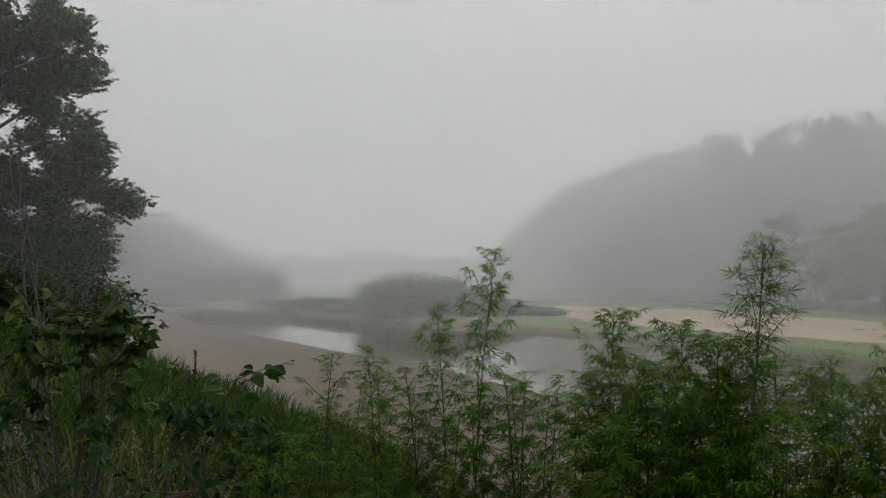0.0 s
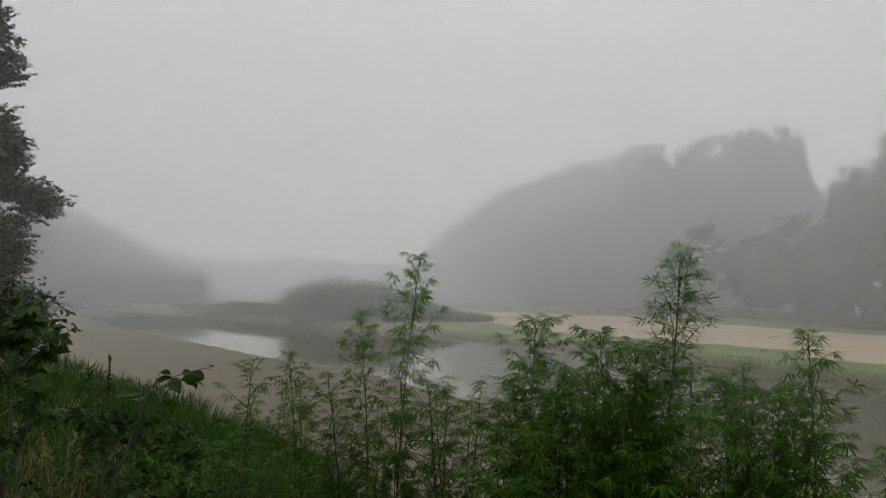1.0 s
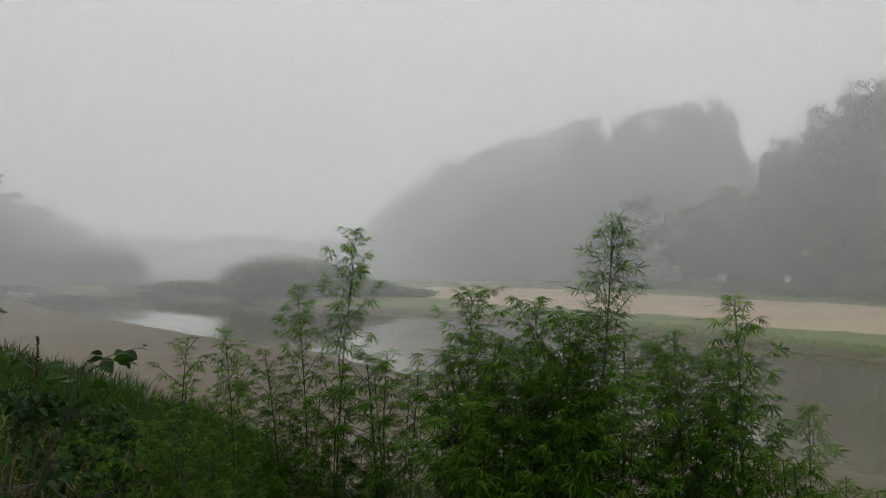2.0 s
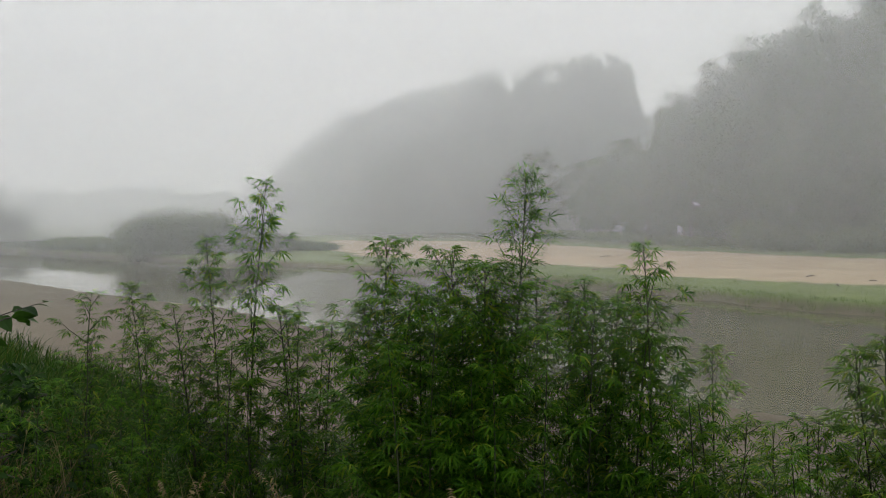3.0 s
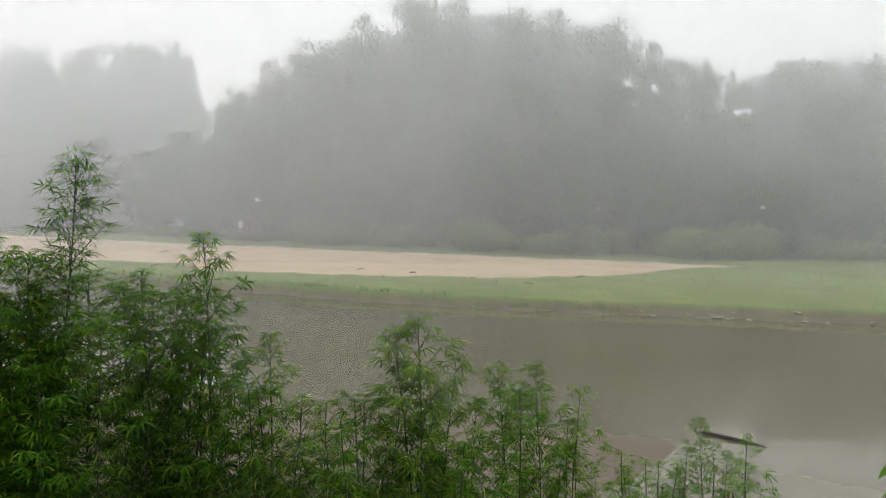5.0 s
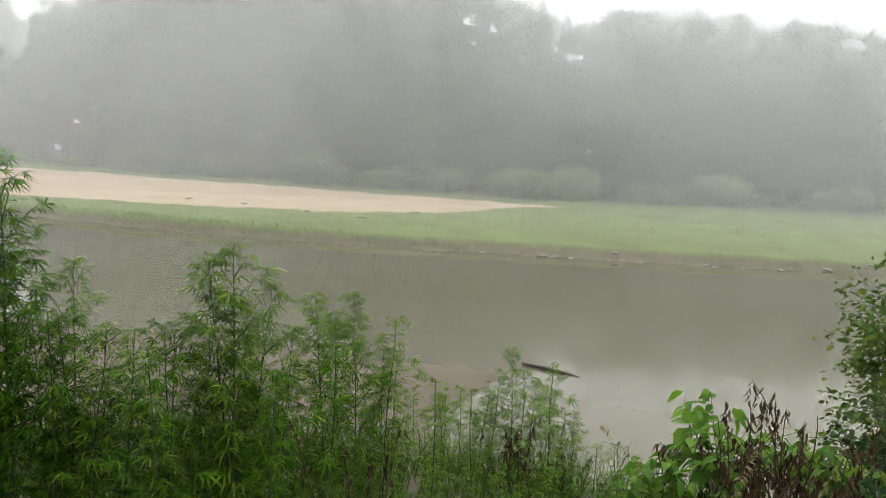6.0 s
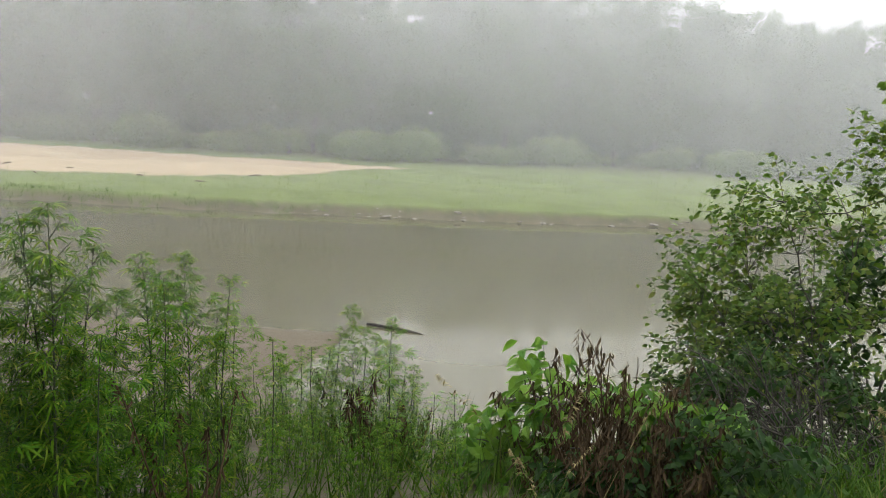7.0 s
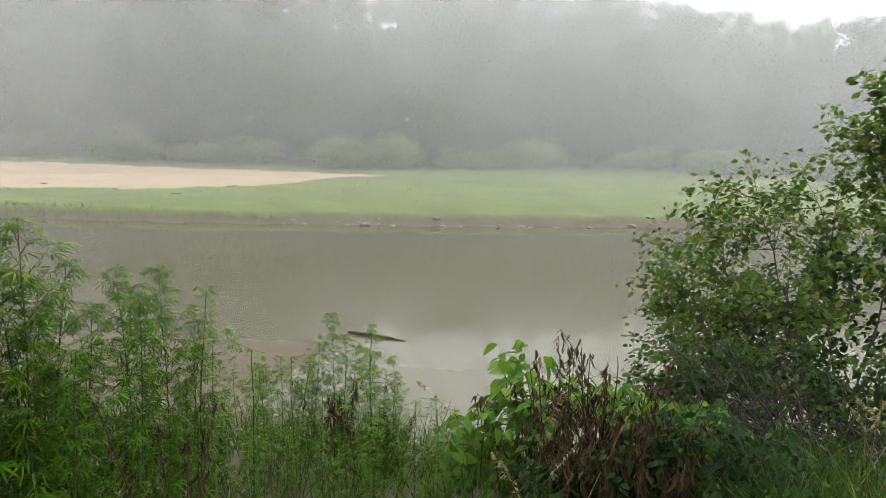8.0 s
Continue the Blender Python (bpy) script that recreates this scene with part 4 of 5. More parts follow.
def bare_bush(az, r, reach, rise, seed, boughs=16, mat=DARK_TWIG, label="leafless tangle of dark twigs beside the water"):
    """A leafless tangle: arching boughs, each with its fine twigs."""
    q = np.random.default_rng(seed)
    base = bearing(az, r)
    ob = thing("bare_bush", base, label, "dead bush", "bare bushes")
    for k in range(boughs):
        a = q.uniform(1.2, 4.4) + radians(az)
        p = limb((0, 0, 0), (math.cos(a), math.sin(a), rise * q.uniform(0.4, 1.3)), reach * q.uniform(0.6, 1.1), 0.16, q, 8, -0.06)
        p[:, 2] = np.maximum(p[:, 2], 0.05)
        bits = [tube(p, np.linspace(0.009, 0.003, 9) * (0.5 if mat is not DARK_TWIG else 1), 5)]
        for m in range(12):
            at = p[q.integers(2, 9)]
            d = p[-1] - p[0]
            way = d / np.linalg.norm(d) + q.normal(0, 0.6, 3)
            bits.append(tube(limb(at, way, reach * q.uniform(0.15, 0.4), 0.15, q, 4), np.linspace(0.0035, 0.0012, 5), 4))
        part("bough", mesh_of("bough", *merge(bits), True, [mat]), ob)
    return ob


for n, (az, r, reach, rise) in enumerate(((-95, 6.2, 1.5, 0.6), (-92, 5.6, 1.2, 0.7), (-97, 5.4, 1.4, 0.8), (-90, 4.9, 0.8, 1.3), (-87, 4.6, 0.8, 1.5))):
    bare_bush(az, r, reach, rise, 400 + n)

GREY_TWIG = plain_rough("grey_twig", [(0.07, 0.066, 0.06), (0.13, 0.125, 0.115)], 12, 0.9, 0.4)
for n, (az, r, reach) in enumerate(((22.0, 5.4, 1.9), (24.6, 5.6, 2.0))):
    bare_bush(az, r, reach, 3.2, 420 + n, 5, GREY_TWIG, "dead bush of thin pale grey twigs")

# the lobed shrub and its long bough
tips = [bearing(az, g.uniform(4.3, 4.8), el) for az, el in ((20.5, -0.6), (19.7, -1.1), (18.2, -2.3), (17.8, -3.2), (18.7, -4.3), (22.4, -1.4), (24.3, -1.2), (26.7, -0.4), (21.5, -2.8), (19.8, -4.9), (24.0, -4.1), (26.1, -5.4))]
tips += cloud_of(g, 62, [(30, -0.8), (26.5, -0.8), (24, -2.0), (21.5, -1.6), (19.8, -1.6), (18.6, -3.4)], -9.5, (4.2, 5.0))
shrub("shrub", "dark green shrub with lobed leaves on upright shoots", "shrub", bearing(23, 4.7), [bearing(20.5, 4.6, -3), bearing(22.5, 4.7, -3), bearing(25, 4.6, -3), bearing(27.5, 4.7, -3), bearing(19.4, 4.5, -6)],
      tips, g, LOBED, 0.086, 0.040, TWIG, BUSH_LEAF, 0.5, thick=0.004, hang=(-0.4, 0.7))
tips = [bearing(az, 4.8, el) for az, el in ((9.9, -5.8), (10.8, -6.7), (12.9, -6.0), (12.8, -7.8), (14.4, -6.6), (15.2, -8.4), (17.2, -5.9), (16.6, -7.6))]
shrub("shrub", "low shrub with a long bough of pointed dark leaves", "shrub", bearing(18, 4.8), [bearing(12.2, 4.8, -6.3), bearing(14.5, 4.8, -7.5), bearing(16.5, 4.8, -6.8)],
      tips, g, OVATE, 0.115, 0.055, TWIG, BUSH_LEAF, 0.55, thick=0.004, hang=(-0.3, 0.6))
tips = cloud_of(g, 60, [(18, -6.8), (15, -7.8), (12.5, -8.8), (9.5, -10)], -14.5, (4.4, 5.4))
shrub("shrub", "low dark bush on the grassy slope", "shrub", bearing(14, 4.9), [bearing(10.5, 4.9, -11), bearing(13, 4.9, -10), bearing(16, 4.9, -9)],
      tips, g, OVATE, 0.065, 0.022, TWIG, SHRUB_LEAF, 0.4, thick=0.003, loose=0.02)
tips = cloud_of(g, 45, [(31, -7), (24, -8.5), (18, -9.5), (13, -11.5), (10.5, -13)], -19, (3.3, 4.4))
shrub("shrub", "tangled dark undergrowth on the bank", "shrub", bearing(21, 3.9), [bearing(12, 4.0, -14), bearing(15, 3.8, -13), bearing(18, 4.0, -12), bearing(22, 4.0, -11), bearing(26, 4.0, -10), bearing(29, 3.9, -10)],
      tips, g, OVATE, 0.052, 0.026, TWIG, SHRUB_LEAF, 0.35, thick=0.003)


def weed(base, tall, wide, seed, leaf, size, mat, label, shoots=4):
    """A low herb: shoots that rise from one root, with small leaves."""
    q = np.random.default_rng(seed)
    ob = thing("weed", base, label, "weed", "weeds on the bank")
    for k in range(shoots):
        a, e = q.uniform(0, 6.28), q.uniform(0.2, 1)
        tip = np.array([math.cos(a) * wide * e, math.sin(a) * wide * e, tall * (1.15 - 0.5 * e) * q.uniform(0.7, 1)])
        wood, lv = shoot((0, 0, 0), tip, q, leaf, size, 0.03, 0.15, (-0.2, 0.7), 0.003)
        s = part("stem", mesh_of("weed_stem", *wood, True, [HEMP_STEM]), ob)
        part("leaves", mesh_of("weed_leaves", *lv, False, [mat]), s)["kind"] = "stuff"
    return ob


WEEDS = [weed((0, 0, 0), 0.7, 0.4, 71, OVATE, 0.05, SHRUB_LEAF, "leafy green weed on the grassy bank"), weed((0, 0, 0), 0.55, 0.5, 72, LOBED, 0.05, GRASS, "bushy green weed on the grassy bank")]
places = [(az, r) for az, r in zip(np.linspace(30, 9, 15), g.uniform(3.4, 5.2, 15))] + [(az, r) for az, r in zip(np.linspace(27, 7, 18), g.uniform(4.6, 9.5, 18))] + [(az, r) for az, r in zip(g.uniform(-94, -80, 5), g.uniform(3.4, 3.9, 5))] + [(az, r) for az, r in zip(g.uniform(9, 24, 12), g.uniform(9, 18, 12))] + [(az, r) for az, r in zip(g.uniform(2, 15, 12), g.uniform(4.2, 7.5, 12))]
for n, (az, r) in enumerate(places):
    m = Matrix.Translation(bearing(az, r) - (0, 0, 0.02)) @ Matrix.Rotation(n * 1.3, 4, "Z") @ Matrix.Scale(g.uniform(0.75, 1.25), 4)
    if n < 2:
        WEEDS[n].matrix_basis = m
    else:
        copy_thing(WEEDS[n % 2], m)


def spike(az, r, el, seed):
    """A dry upright seed spike."""
    q = np.random.default_rng(seed)
    base, top = bearing(az, r), bearing(az, r, el)
    tall = top[2] - base[2]
    ob = thing("seed_stalk", base, "dry brown upright seed stalk", "dead plant", "withered plants")
    p = limb((0, 0, 0), (q.normal(0, 0.05), q.normal(0, 0.05), 1), tall, 0.02, q, 8)
    part("stalk", mesh_of("stalk", *tube(p, np.linspace(0.006, 0.003, 9), 5), True, [DEAD_LEAF]), ob)
    n = 150
    u = q.uniform(0.72, 1, n)
    at = np.stack([np.interp(u * 8, np.arange(9), p[:, c]) for c in range(3)], 1)
    rot = turns(q.uniform(0, 6.28, n), q.uniform(-1.3, -0.2, n), q.normal(0, 0.5, n)) * q.uniform(0.012, 0.024, n)[:, None, None]
    part("seed_head", mesh_of("seed_head", *scatter(OVATE, rot, at), False, [DEAD_LEAF]), ob)


for n, (az, r, el) in enumerate(((16.9, 4.9, -4.8), (22.5, 5.2, 0.2), (23.3, 5.3, -0.4), (21.8, 5.2, -0.8))):
    spike(az, r, el, 80 + n)


# ---- grass ----
def blade(width=0.03, bend=0.35, segs=3):
    """A grass blade of length 1 that rises and bends over along +x."""
    s = np.linspace(0, 1, segs + 1)
    v, f = [], []
    for k, t in enumerate(s[:-1]):
        w = width / 2 * (1 - 0.75 * t)
        v += [(bend * t * t, w, t * (1 - 0.25 * bend * t)), (bend * t * t, -w, t * (1 - 0.25 * bend * t))]
    v.append((bend, 0, 1 - 0.25 * bend))
    for k in range(segs - 1):
        f += [(2 * k, 2 * k + 1, 2 * k + 3), (2 * k, 2 * k + 3, 2 * k + 2)]
    f.append((2 * segs - 2, 2 * segs - 1, 2 * segs))
    return np.array(v, float), np.array(f)


def turf(name, label, pts, length, width, mat, r, lean=0.35, bend=0.5):
    n = len(pts)
    at = np.c_[pts, height(pts) - 0.01]
    size = length * r.uniform(0.5, 1.25, n)
    rot = turns(r.uniform(0, 6.28, n), r.normal(0, lean, n), r.normal(0, lean, n)) * size[:, None, None]
    v, f = scatter(blade(width, bend), rot, at)
    return tagged(new(name, mesh_of(name, v, f, False, [mat])), label, "grass", kind="stuff")


def sown(r, n, az, dist, clump=0.0):
    """Random ground places between two bearings and two distances, gathered in clumps."""
    a, d = np.radians(r.uniform(min(az), max(az), n)), np.sqrt(r.uniform(dist[0] ** 2, dist[1] ** 2, n))
    p = np.stack([-np.sin(a) * d, np.cos(a) * d], 1)
    if clump:
        k = max(1, n // 18)
        p = p[r.integers(0, k, n)] + r.normal(0, clump, (n, 2))
    near, toe, far = shore(p)
    return p[toe > 0.3]


g = np.random.default_rng(90)
turf("tall_grass", "tall green grass on the near bank", sown(g, 13000, (32, -46), (2.2, 7.5), 0.10), 0.48, 0.018, GRASS, g)
turf("short_grass", "short green grass above the water", sown(g, 12000, (-46, -104), (2.4, 8), 0.10), 0.34, 0.025, FRESH_GRASS, g)
turf("tall_grass", "fresh green grass beside the shrubs", sown(g, 1500, (-86, -100), (3.4, 4.6), 0.09), 0.42, 0.028, FRESH_GRASS, g)
turf("short_grass", "trodden short grass round the viewpoint", np.concatenate([sown(g, 14000, (34, 250), (0.5, 7), 0.12), sown(g, 3500, (34, -110), (0.5, 2.2), 0.1)]), 0.16, 0.03, GRASS, g)
turf("bank_grass", "rough green grass on the sloping bank", sown(g, 16000, (34, 2), (6, 20), 0.16), 0.55, 0.035, GRASS, g)
turf("bank_grass", "green grass at the foot of the bank", sown(g, 14000, (34, 5), (16, 46), 0.3), 0.5, 0.07, GRASS, g)
turf("dry_grass", "dry straw-coloured grass among the green", np.concatenate([sown(g, 3200, (33, 14), (2.8, 4.6), 0.1), sown(g, 900, (32, 8), (4, 7), 0.1), sown(g, 500, (8, -12), (2.6, 3.6), 0.1)]), 0.62, 0.012, DRY_GRASS, g, 0.3, 0.7)


def seed_grass(name, pts, r, tall=0.8):
    """Flowering grass: thin bent stalks with nodding feathery heads."""
    stalk = blade(0.006, 0.35, 4)
    bits = [stalk]
    q = np.random.default_rng(3)
    for k in range(26):
        t = q.uniform(0.72, 1)
        lv, lf = leaf_blade(0.07 * (1.4 - t), 0.012, 1, 0.5)
        rot = turns(np.array([q.normal(0, 1.2)]), np.array([q.uniform(-0.5, 0.6)]), np.array([0.0]))[0]
        bits.append((lv @ rot.T + (0.35 * t * t, 0, t * (1 - 0.09 * t)), lf))
    n = len(pts)
    at = np.c_[pts, height(pts)]
    rot = turns(r.uniform(0, 6.28, n), r.normal(0, 0.22, n), r.normal(0, 0.22, n)) * (tall * r.uniform(0.7, 1.15, n))[:, None, None]
    v, f = scatter(merge(bits), rot, at)
    return tagged(new(name, mesh_of(name, v, f, False, [DRY_GRASS])), "flowering grass with pale feathery seed heads", "grass", kind="stuff")


seed_grass("seed_grass", np.concatenate([sown(g, 70, (9, -9), (2.7, 3.8), 0.1), sown(g, 22, (-11, -17), (2.6, 3.2), 0.05), sown(g, 40, (30, 12), (3.5, 6), 0.15), sown(g, 16, (-88, -97), (3.6, 4.4), 0.12), sown(g, 7, (-70, -80), (3.3, 3.7), 0.1)]), g)

# ---- the far bank ----
def far_sown(n, d0, d1, rag):
    """Random places on the far bank between two distances from the water."""
    p = np.stack([g.uniform(8, 90, n), g.uniform(-30, 62, n)], 1)
    near, toe, far = shore(p)
    return p[(far > d0 + 0.32 * smooth(21, 31, p[:, 0]) * (d0 < 1) + 0.2 * waves(p, 1.1, 16)) & (far < d1) & (inside(p, SAND_EDGE) + rag * waves(p, 2.6, 15) < 0.2)]


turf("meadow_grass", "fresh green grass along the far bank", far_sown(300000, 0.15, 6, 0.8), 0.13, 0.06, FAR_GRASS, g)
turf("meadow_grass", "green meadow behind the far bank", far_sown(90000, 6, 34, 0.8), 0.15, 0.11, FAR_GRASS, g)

p = np.stack([g.uniform(18, 46, 40000), g.uniform(20, 44, 40000)], 1)
edge_in = inside(p, SAND_EDGE)
p = p[(edge_in > 0) & (edge_in < 3.2) & (waves(p * (0.4, 1), 1.4, 18) > 0.55 + 0.2 * edge_in) & (shore(p)[2] < 12)]
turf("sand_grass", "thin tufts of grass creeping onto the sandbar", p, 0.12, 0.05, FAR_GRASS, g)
SEDGE = leaf_material("sedge", (0.05, 0.09, 0.018), (0.085, 0.14, 0.028), (0.14, 0.17, 0.05), 0.7, 0.4)
p = np.stack([g.uniform(12, 32, 120000), g.uniform(8, 50, 120000)], 1)
d = shore(p)[2] + 0.25 * waves(p, 2.0, 19)
p = p[(d > 0.1) & (d < 1.2 - 1.1 * smooth(20, 29, p[:, 0]))][:9000]
turf("bank_sedge", "taller dark sedge along the far waterline", p, 0.19, 0.07, SEDGE, g)


def thicket(az, r, el, wide, seed, mat=HAZY_WILLOW_LEAF, label="rounded willow thicket on the far bank", stems=5):
    """A dense rounded thicket: many thin stems and a close crown."""
    q = np.random.default_rng(seed)
    base = bearing(az, r)
    tall = max(0.5, bearing(az, r, el)[2] - base[2])
    ob = thing("thicket", base, label, "bush", "thickets by the water")
    for k in range(stems):
        a = k * 2.4
        p = limb((math.cos(a) * 0.2, math.sin(a) * 0.2, 0), (math.cos(a) * 0.5 * wide / tall, math.sin(a) * 0.5 * wide / tall, 1), tall * 0.8, 0.08, q, 5)
        part("stem", mesh_of("thicket_stem", *tube(p, np.linspace(0.04, 0.01, 6), 5), True, [BARK]), ob)
    n = int(1500 * wide)
    d = q.normal(0, 1, (n, 3))
    d /= np.linalg.norm(d, axis=1)[:, None]
    rad = q.uniform(0.35, 1.0, n)[:, None] * (1 + 0.18 * np.sin(5 * np.arctan2(d[:, 1], d[:, 0]) + seed)[:, None] + 0.15 * q.normal(0, 1, (n, 1)))
    at = d * rad * (wide, wide, tall * 0.52) + (0, 0, tall * 0.50)
    at[:, 2] = np.clip(at[:, 2], 0.1, None)
    rot = turns(q.uniform(0, 6.28, n), q.uniform(-0.3, 1.0, n), q.normal(0, 0.5, n)) * q.uniform(0.25, 0.5, n)[:, None, None]
    part("crown", mesh_of("thicket_crown", *scatter(SPRAY, rot, at), False, [mat]), ob)
    return ob


for n, (az, r, el, wide) in enumerate(((11.4, 92, -1.75, 2.0), (10.0, 86, -1.8, 2.0), (8.6, 83, -1.8, 2.0), (7.3, 80, -1.85, 1.9), (6.2, 77, -1.9, 1.8), (4.6, 70, -0.75, 1.9), (3.4, 70, -0.4, 2.3), (2.1, 69.5, -0.3, 2.4),
                                       (0.8, 69.5, -0.35, 2.4), (-0.4, 69.5, -0.5, 2.2), (-1.6, 69, -1.2, 1.9), (-2.8, 69, -1.6, 1.8), (-4.2, 69, -2.0, 1.7), (-5.6, 69, -2.4, 1.6), (-6.8, 69, -2.8, 1.3))):
    thicket(az, r, el, wide, 100 + n)
for n in range(34):
    az = -12 - n * 2.5 + g.uniform(-0.8, 0.8)
    edge_r = np.interp(-az, (0, 9, 17, 26.5, 35, 44, 56, 62, 73, 87, 100), (120, 98, 84, 70, 59.5, 55, 54, 54, 60, 67, 73))
    thicket(az, edge_r + g.uniform(0, 7), g.uniform(-2.4, -1.1), g.uniform(1.6, 2.8), 130 + n, PALE_BUSH if az < -46 else HAZY_WILLOW_LEAF, "low bushes at the edge of the misty wood", 1)


def rough_log(name, label, category, p, radii, mat, seed, group=""):
    """A weathered piece of wood along points, with knots and a ragged surface."""
    q = np.random.default_rng(seed)
    p = np.asarray(p, float)
    v, f = tube(p, radii, 9)
    v += q.normal(0, 0.06, v.shape) * np.repeat(radii, 9)[:, None]
    n = len(p)
    caps = [list(range(9))[::-1], list(range((n - 1) * 9, n * 9))]
    base = p.mean(0)
    ob = tagged(new(name, mesh_of(name, v - base, [f, np.array(caps)], True, [mat])), label, category, group)
    ob.location = base
    return ob


a, b = bearing(-59.9, 15.6), bearing(-63.8, 15.1)
a[2], b[2] = 0.03, 0.0
line = np.linspace(a, b, 9) + np.c_[np.zeros((9, 2)), 0.012 * np.sin(np.linspace(0, 3.1, 9))]
rough_log("floating_log", "dark waterlogged log drifting in the river", "log", line, np.array([0.022, 0.03, 0.026, 0.031, 0.034, 0.028, 0.03, 0.02, 0.008]), WET_LOG, 1)
# drift on the sandbar
for n, (az, el, ln) in enumerate(((-24.7, -4.2, 0.5), (-37.6, -4.5, 0.8), (-39.1, -5.0, 1.0), (-48.6, -5.2, 0.8), (-41.0, -4.7, 0.4), (-25.3, -3.5, 0.9), (-26.1, -3.5, 0.8), (-45, -5.0, 0.7), (-52, -4.8, 0.9))):
    r = 3.45 / math.tan(radians(-el))
    c = bearing(az, r)
    w = np.array([math.cos(n * 0.7), math.sin(n * 0.7) * 0.4, 0]) * ln / 2
    pts = np.linspace(c - w, c + w, 5)
    pts[:, 2] = height(pts[:, :2]) + 0.02 + 0.02 * np.sin(np.linspace(0, 3.1, 5))
    rough_log("driftwood", "weathered driftwood lying on the pale sandbar", "driftwood", pts, np.array([0.015, 0.028, 0.035, 0.026, 0.01]), PALE_DRIFT, 10 + n, "driftwood on the sand")

# ---- the tree on the near bank ----
def near_tree():
    q = np.random.default_rng(55)
    far = 27 / 14
    base = bearing(30, 27)
    right, ahead = np.array([0.866, 0.5, 0]), np.array([-0.5, 0.866, 0])
    ob = thing("tree", base, "large dark broadleaf tree on the near bank", "tree")
    trunk = limb((0, 0, 0), (0, 0, 1), 6.6 * far, 0.05, q, 8)
    part("trunk", mesh_of("trunk", *tube(trunk, np.linspace(0.26, 0.08, 9), 9), True, [BARK]), ob)
    # along the bank, depth, height over the water, reach, half height
    lobes = [(1.15, 0.2, 5.5, 1.0, 0.5), (0.9, 0.0, 6.9, 0.9, 0.6), (1.0, 0.3, 7.8, 1.0, 0.7), (1.45, -0.2, 7.2, 0.8, 0.6), (1.55, 0.1, 6.6, 0.9, 0.5), (1.5, -0.3, 5.9, 0.85, 0.5), (1.85, 0.0, 5.0, 1.05, 0.6), (1.6, 0.4, 4.4, 1.1, 0.6),
             (1.2, 0.0, 3.9, 1.2, 0.5), (0.2, -0.2, 8.7, 0.7, 0.4), (0.3, 0.5, 7.2, 1.0, 0.6), (0.2, 0.2, 6.2, 0.9, 0.45), (0.5, 0.3, 5.0, 1.1, 0.6), (0.3, 0.0, 4.0, 1.3, 0.7), (-0.9, 0.2, 8.2, 1.2, 0.9),
             (-1.2, 0.0, 6.5, 1.3, 1.0), (-1.0, 0.0, 4.8, 1.4, 1.0), (0.7, 0.3, 3.2, 1.2, 0.6), (-0.4, 0.2, 3.2, 1.2, 0.8)]
    for s, d, z, rx, rz in lobes:
        s, d, z, rx, rz = s * far, d * far, 4 + (z - 4) * far, rx * far, rz * far
        c = right * s + ahead * d + (0, 0, z - base[2])
        k = int(np.argmin(np.abs(trunk[:, 2] - (c[2] - 1.4))))
        pts = np.linspace(trunk[k], c, 6) + q.normal(0, 0.06, (6, 3)) * np.linspace(0, 1, 6)[:, None]
        limb_ = part("limb", mesh_of("limb", *tube(pts, np.linspace(0.08, 0.02, 6), 6), True, [BARK]), ob)
        n = int(150 * rx * (rx + rz) / 1.5)
        twigs, leaves = [], []
        knots = q.normal(0, 1, (11, 3))
        knots = c + knots / np.linalg.norm(knots, axis=1)[:, None] * (rx, rx, rz * 1.3) * q.uniform(0.45, 0.85, (11, 1))
        for t in range(n):
            e = q.normal(0, 1, 3)
            tip = knots[t % 11] + e / np.linalg.norm(e) * (0.36 * rx, 0.36 * rx, 0.30 * rx) * q.uniform(0.4, 1.1)
            w, lv = shoot(tip + (c - tip) * q.uniform(0.3, 0.6), tip, q, ROUND_SMALL, 0.14, 0.04, 0.1, (-0.5, 0.9), 0.008, 0.3)
            twigs.append(w)
            leaves.append(lv)
        part("twig_growth", mesh_of("twigs", *merge(twigs), True, [BARK]), limb_)["kind"] = "stuff"
        part("leaves", mesh_of("leaves", *merge(leaves), False, [TREE_LEAF]), limb_)["kind"] = "stuff"


# added bushes; the shade inside the tree is put into their dark leaves
for n, (az, r, el, wide) in enumerate(((28.8, 25, 1.0, 1.9), (26, 25.5, 0.4, 1.8), (23.3, 26, -0.3, 1.6), (30.5, 24.5, 2.0, 2.0), (21.6, 26, -1.0, 1.1))):
    thicket(az, r, el, wide, 480 + n, SHRUB_LEAF, "added dark-leaved bush painted as the shaded inside of the large tree", 5)
ROUND_SMALL = leaf_blade(1.0, 0.75, 1, 0.2, 0.1)
near_tree()
# trees upstream, almost lost in the mist
for n, (az, r, el) in enumerate(((31, 104, 8.0), (29, 105, 7.2), (27.2, 106, 6.4), (25.5, 107, 5.6), (24.2, 110, 5.6), (22.4, 110, 5.1), (20.4, 119, 4.6), (18.4, 122, 3.9), (16.4, 128, 3.0), (14.4, 144, 2.2), (12.4, 146, 1.5))):
    far_tree(az, r, 4 + r * math.tan(radians(el)), n, 1.7)
for n in range(14):
    thicket(31 - 1.5 * n, 94 + 1.3 * n, g.uniform(-0.8, 0.6), 2.8, 460 + n, FAR_LEAF, "low bushes by the river, lost in mist", 1)
for n in range(16):
    far_tree(10.8 - 0.8 * n, 176 + 4 * (n % 3), 4 + 178 * math.tan(radians(g.uniform(0.7, 1.3))), n, 2.4)

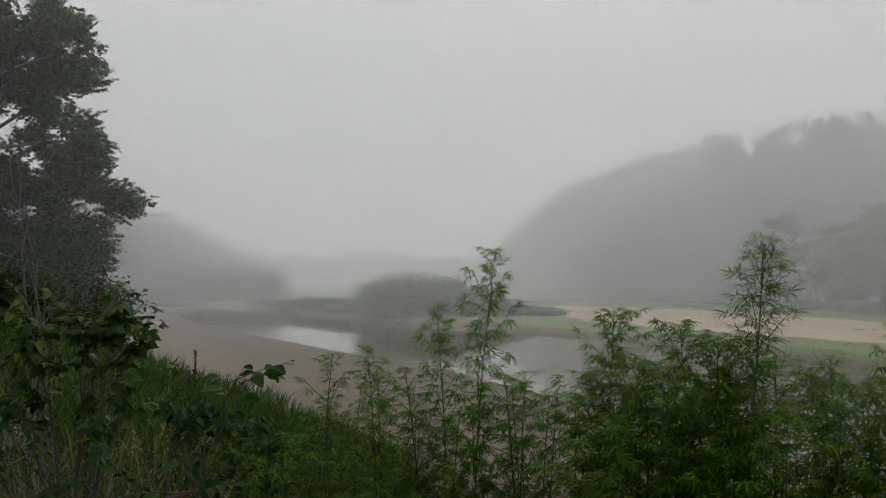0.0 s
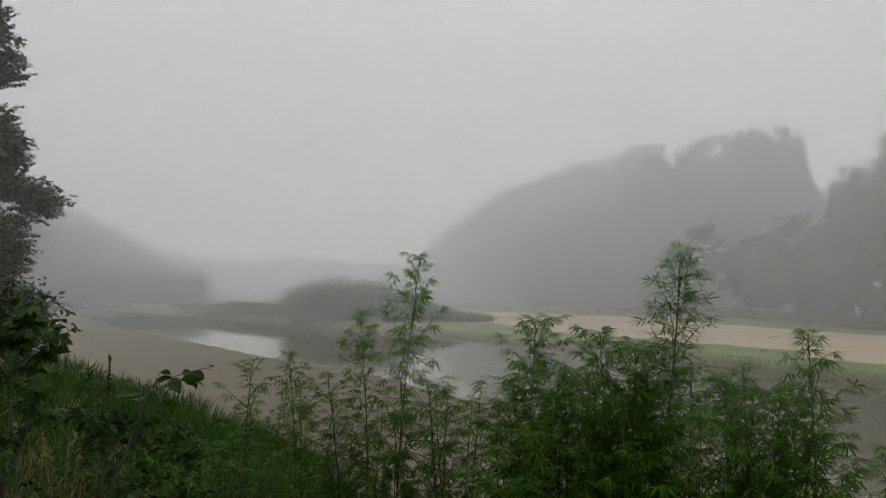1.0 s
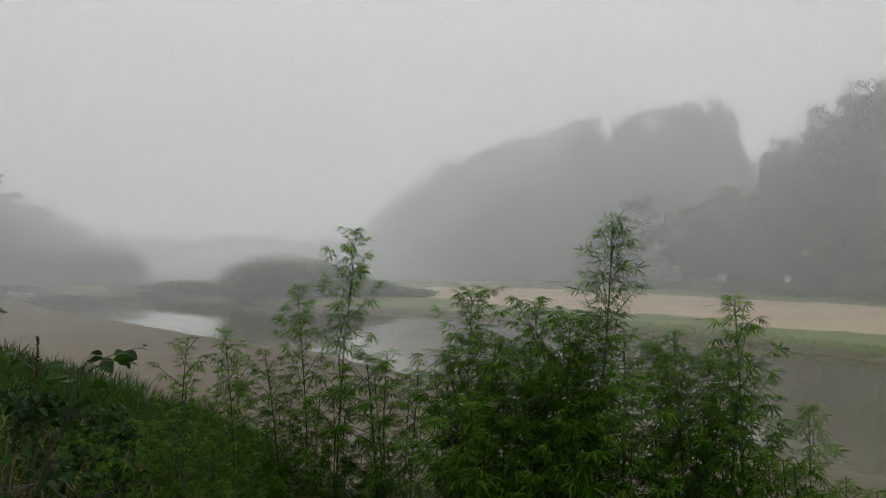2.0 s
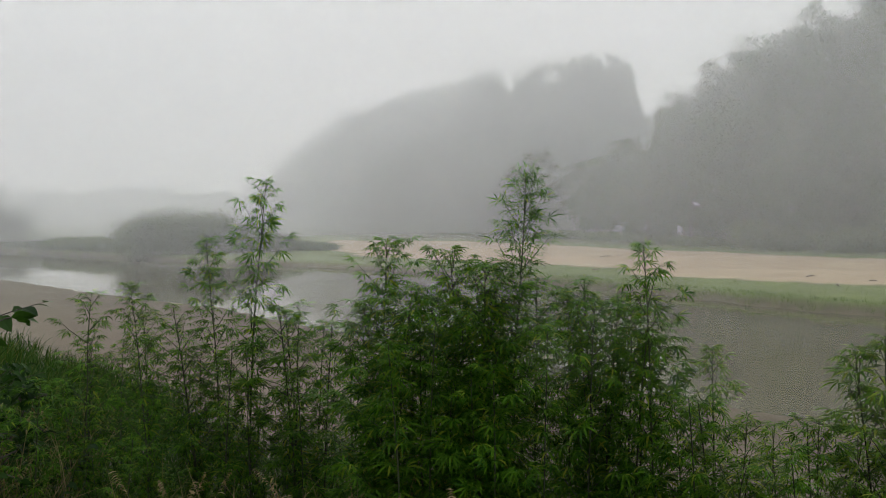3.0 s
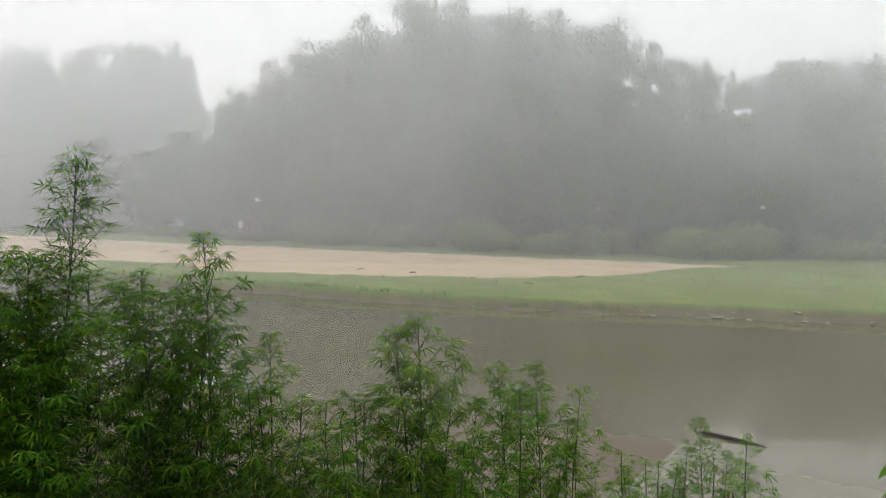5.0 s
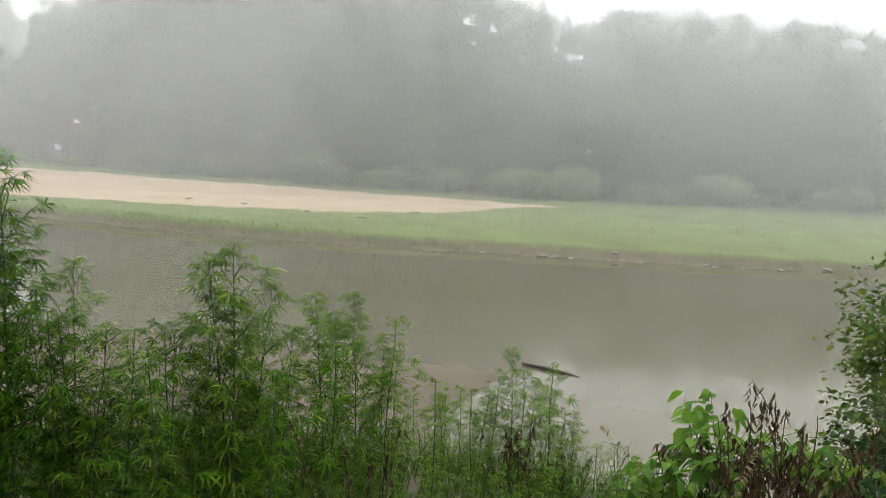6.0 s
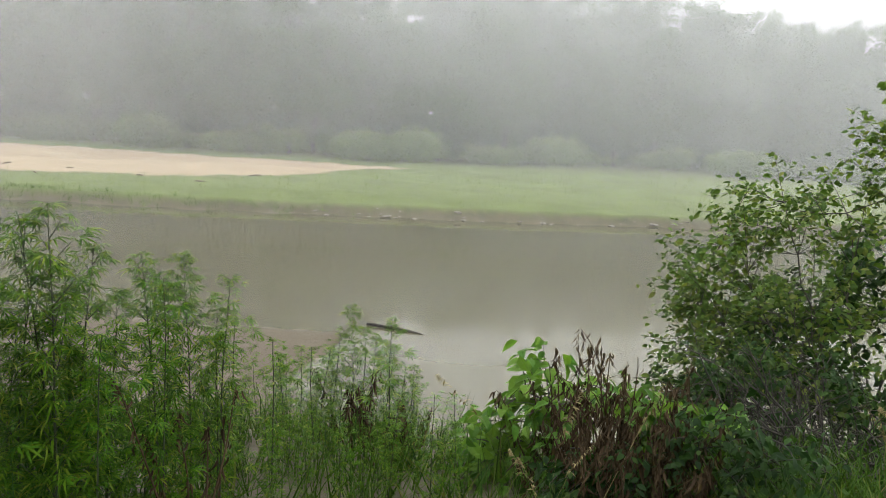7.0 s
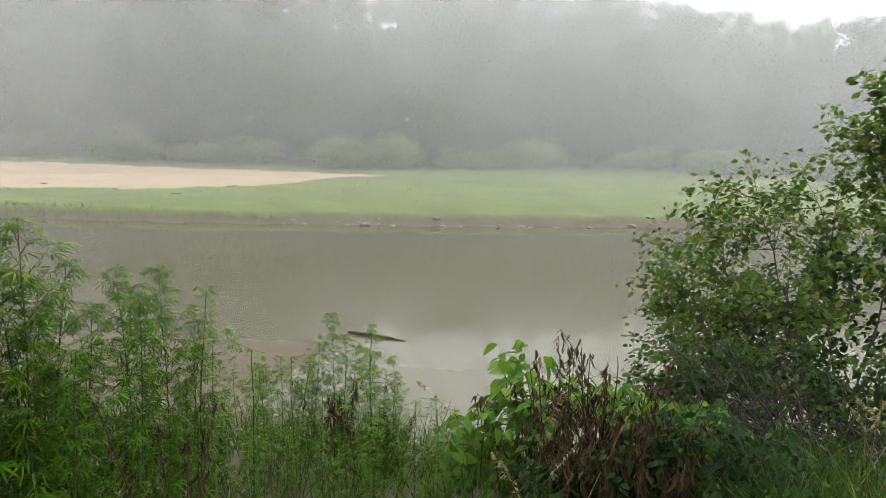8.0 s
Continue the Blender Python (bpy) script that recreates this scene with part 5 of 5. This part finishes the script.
# unseen trees added beside and behind, to keep sky light off the foreground
g = np.random.default_rng(77)
SPRIG = merge([(DIAMOND[0] * 0.45 @ np.array(Matrix.Rotation(a, 3, "Z")).T + (0.03 * math.cos(a), 0.03 * math.sin(a), b), DIAMOND[1]) for a, b in ((0.2, 0), (2.2, 0.05), (4.3, -0.03))])
SHADE_KIND = crown_tree("shade_tree", 10.0, 5.5, g, SPRIG, TREE_LEAF, BARK, 0.1, 700, 16, 0.2, 0.03, 0.2, 10)
for n, (az, r, tall) in enumerate(((58, 12, 10), (80, 8.5, 9.5), (98, 8, 10), (126, 8.5, 11))):
    x, y, z = bearing(az, r)
    plant_tree(SHADE_KIND, x, y, tall / 10.0, n * 1.1, "unseen broadleaf tree added to shade the near bank", "near bank trees")


# lumps of clay and stones washed out of the far bank
STONE = plain_rough("pale_clay", [(0.16, 0.14, 0.115), (0.26, 0.235, 0.20)], 3, 0.9, 0.6)
LUMPS = []
for n in range(6):
    bm = bmesh.new()
    bmesh.ops.create_icosphere(bm, subdivisions=2, radius=1)
    for vert in bm.verts:
        vert.co *= 1 + 0.7 * noise.noise(vert.co * 1.3 + Vector((n * 3, 0, 0))) + 0.25 * noise.noise(vert.co * 4)
        vert.co.z *= 0.45
    me = bpy.data.meshes.new("clay_lump")
    bm.to_mesh(me)
    bm.free()
    me.materials.append(STONE)
    LUMPS.append(me)
q = np.random.default_rng(300)
for n in range(70):
    k = 2.2 + 3.0 * q.uniform() ** 1.5
    i = int(k)
    a, b = np.array(FAR_SHORE[i], float), np.array(FAR_SHORE[i + 1], float)
    inland = np.array([b[1] - a[1], a[0] - b[0]]) / np.linalg.norm(b - a)
    c = a * (1 - k + i) + b * (k - i) + inland * (0.05 + 0.6 * q.uniform() ** 2)
    size = 0.04 + 0.11 * q.uniform() ** 3
    st = tagged(new("clay_lump", LUMPS[n % 6]), "worn lump of pale clay on the muddy river's edge", "stone", "clay lumps at the far shore")
    st.location = (c[0], c[1], max(0.0, float(height([c])[0])) + 0.1 * size)
    st.scale = (size * q.uniform(1, 2.2), size, size * q.uniform(0.5, 1.0))
    st.rotation_euler = (0, 0, q.uniform(0, 6.28))


# ---- gaps in the far crowns, where the bright mist behind shows through ----
GAPS = [(-48.5, 7.5, 0.2), (-54.6, 7.6, 0.24), (-55.2, 6.3, 0.13), (-56.3, 7.2, 0.22), (-54.4, 5.0, 0.18), (-58.4, 5.4, 0.16), (-61.4, 5.7, 0.18), (-62.0, 5.75, 0.14), (-46.7, 5.2, 0.15), (-49.0, 3.6, 0.15),
        (-46.6, 3.4, 0.15), (-30.9, -0.2, 0.26), (-41.9, -0.35, 0.2), (-30.2, 1.1, 0.13), (-53.0, -0.4, 0.17), (-59.3, 0.0, 0.13), (-63.0, -0.1, 0.12), (-32.0, 0.6, 0.1), (-36.5, -0.5, 0.1)]


def open_gaps():
    bpy.context.view_layer.update()
    per = len(SPRAY[0])
    for ob in list(scene.objects):
        if not ob.name.startswith("crown") or ob.parent is None or ob.matrix_world.translation.xy.length < 50:
            continue
        way = ob.matrix_world.translation
        az0 = -math.degrees(math.atan2(way.x, way.y))
        if not -72 < az0 < -22:
            continue
        me = ob.data
        v = np.empty(len(me.vertices) * 3, np.float32)
        me.vertices.foreach_get("co", v)
        v = v.reshape(-1, 3)
        w = v @ np.array(ob.matrix_world.to_3x3()).T + np.array(way)
        az = -np.degrees(np.arctan2(w[:, 0], w[:, 1]))
        el = np.degrees(np.arctan2(w[:, 2] - 4, np.hypot(w[:, 0], w[:, 1])))
        az, el = az.reshape(-1, per).mean(1), el.reshape(-1, per).mean(1)
        keep = np.ones(len(az), bool)
        for n, (a, e, size) in enumerate(GAPS):
            da, de = az - a, el - e
            turn = np.arctan2(de, da)
            keep &= np.hypot(da, de) > 0.20 + 0.7 * size * (1 + 0.45 * np.sin(3 * turn + n) + 0.25 * np.sin(7 * turn))
        if keep.all():
            continue
        kept = v.reshape(-1, per, 3)[keep].reshape(-1, 3)
        faces = (SPRAY[1][None] + (np.arange(keep.sum()) * per)[:, None, None]).reshape(-1, 3)
        ob.data = mesh_of("open_crown", kept, faces, False, list(me.materials))


open_gaps()
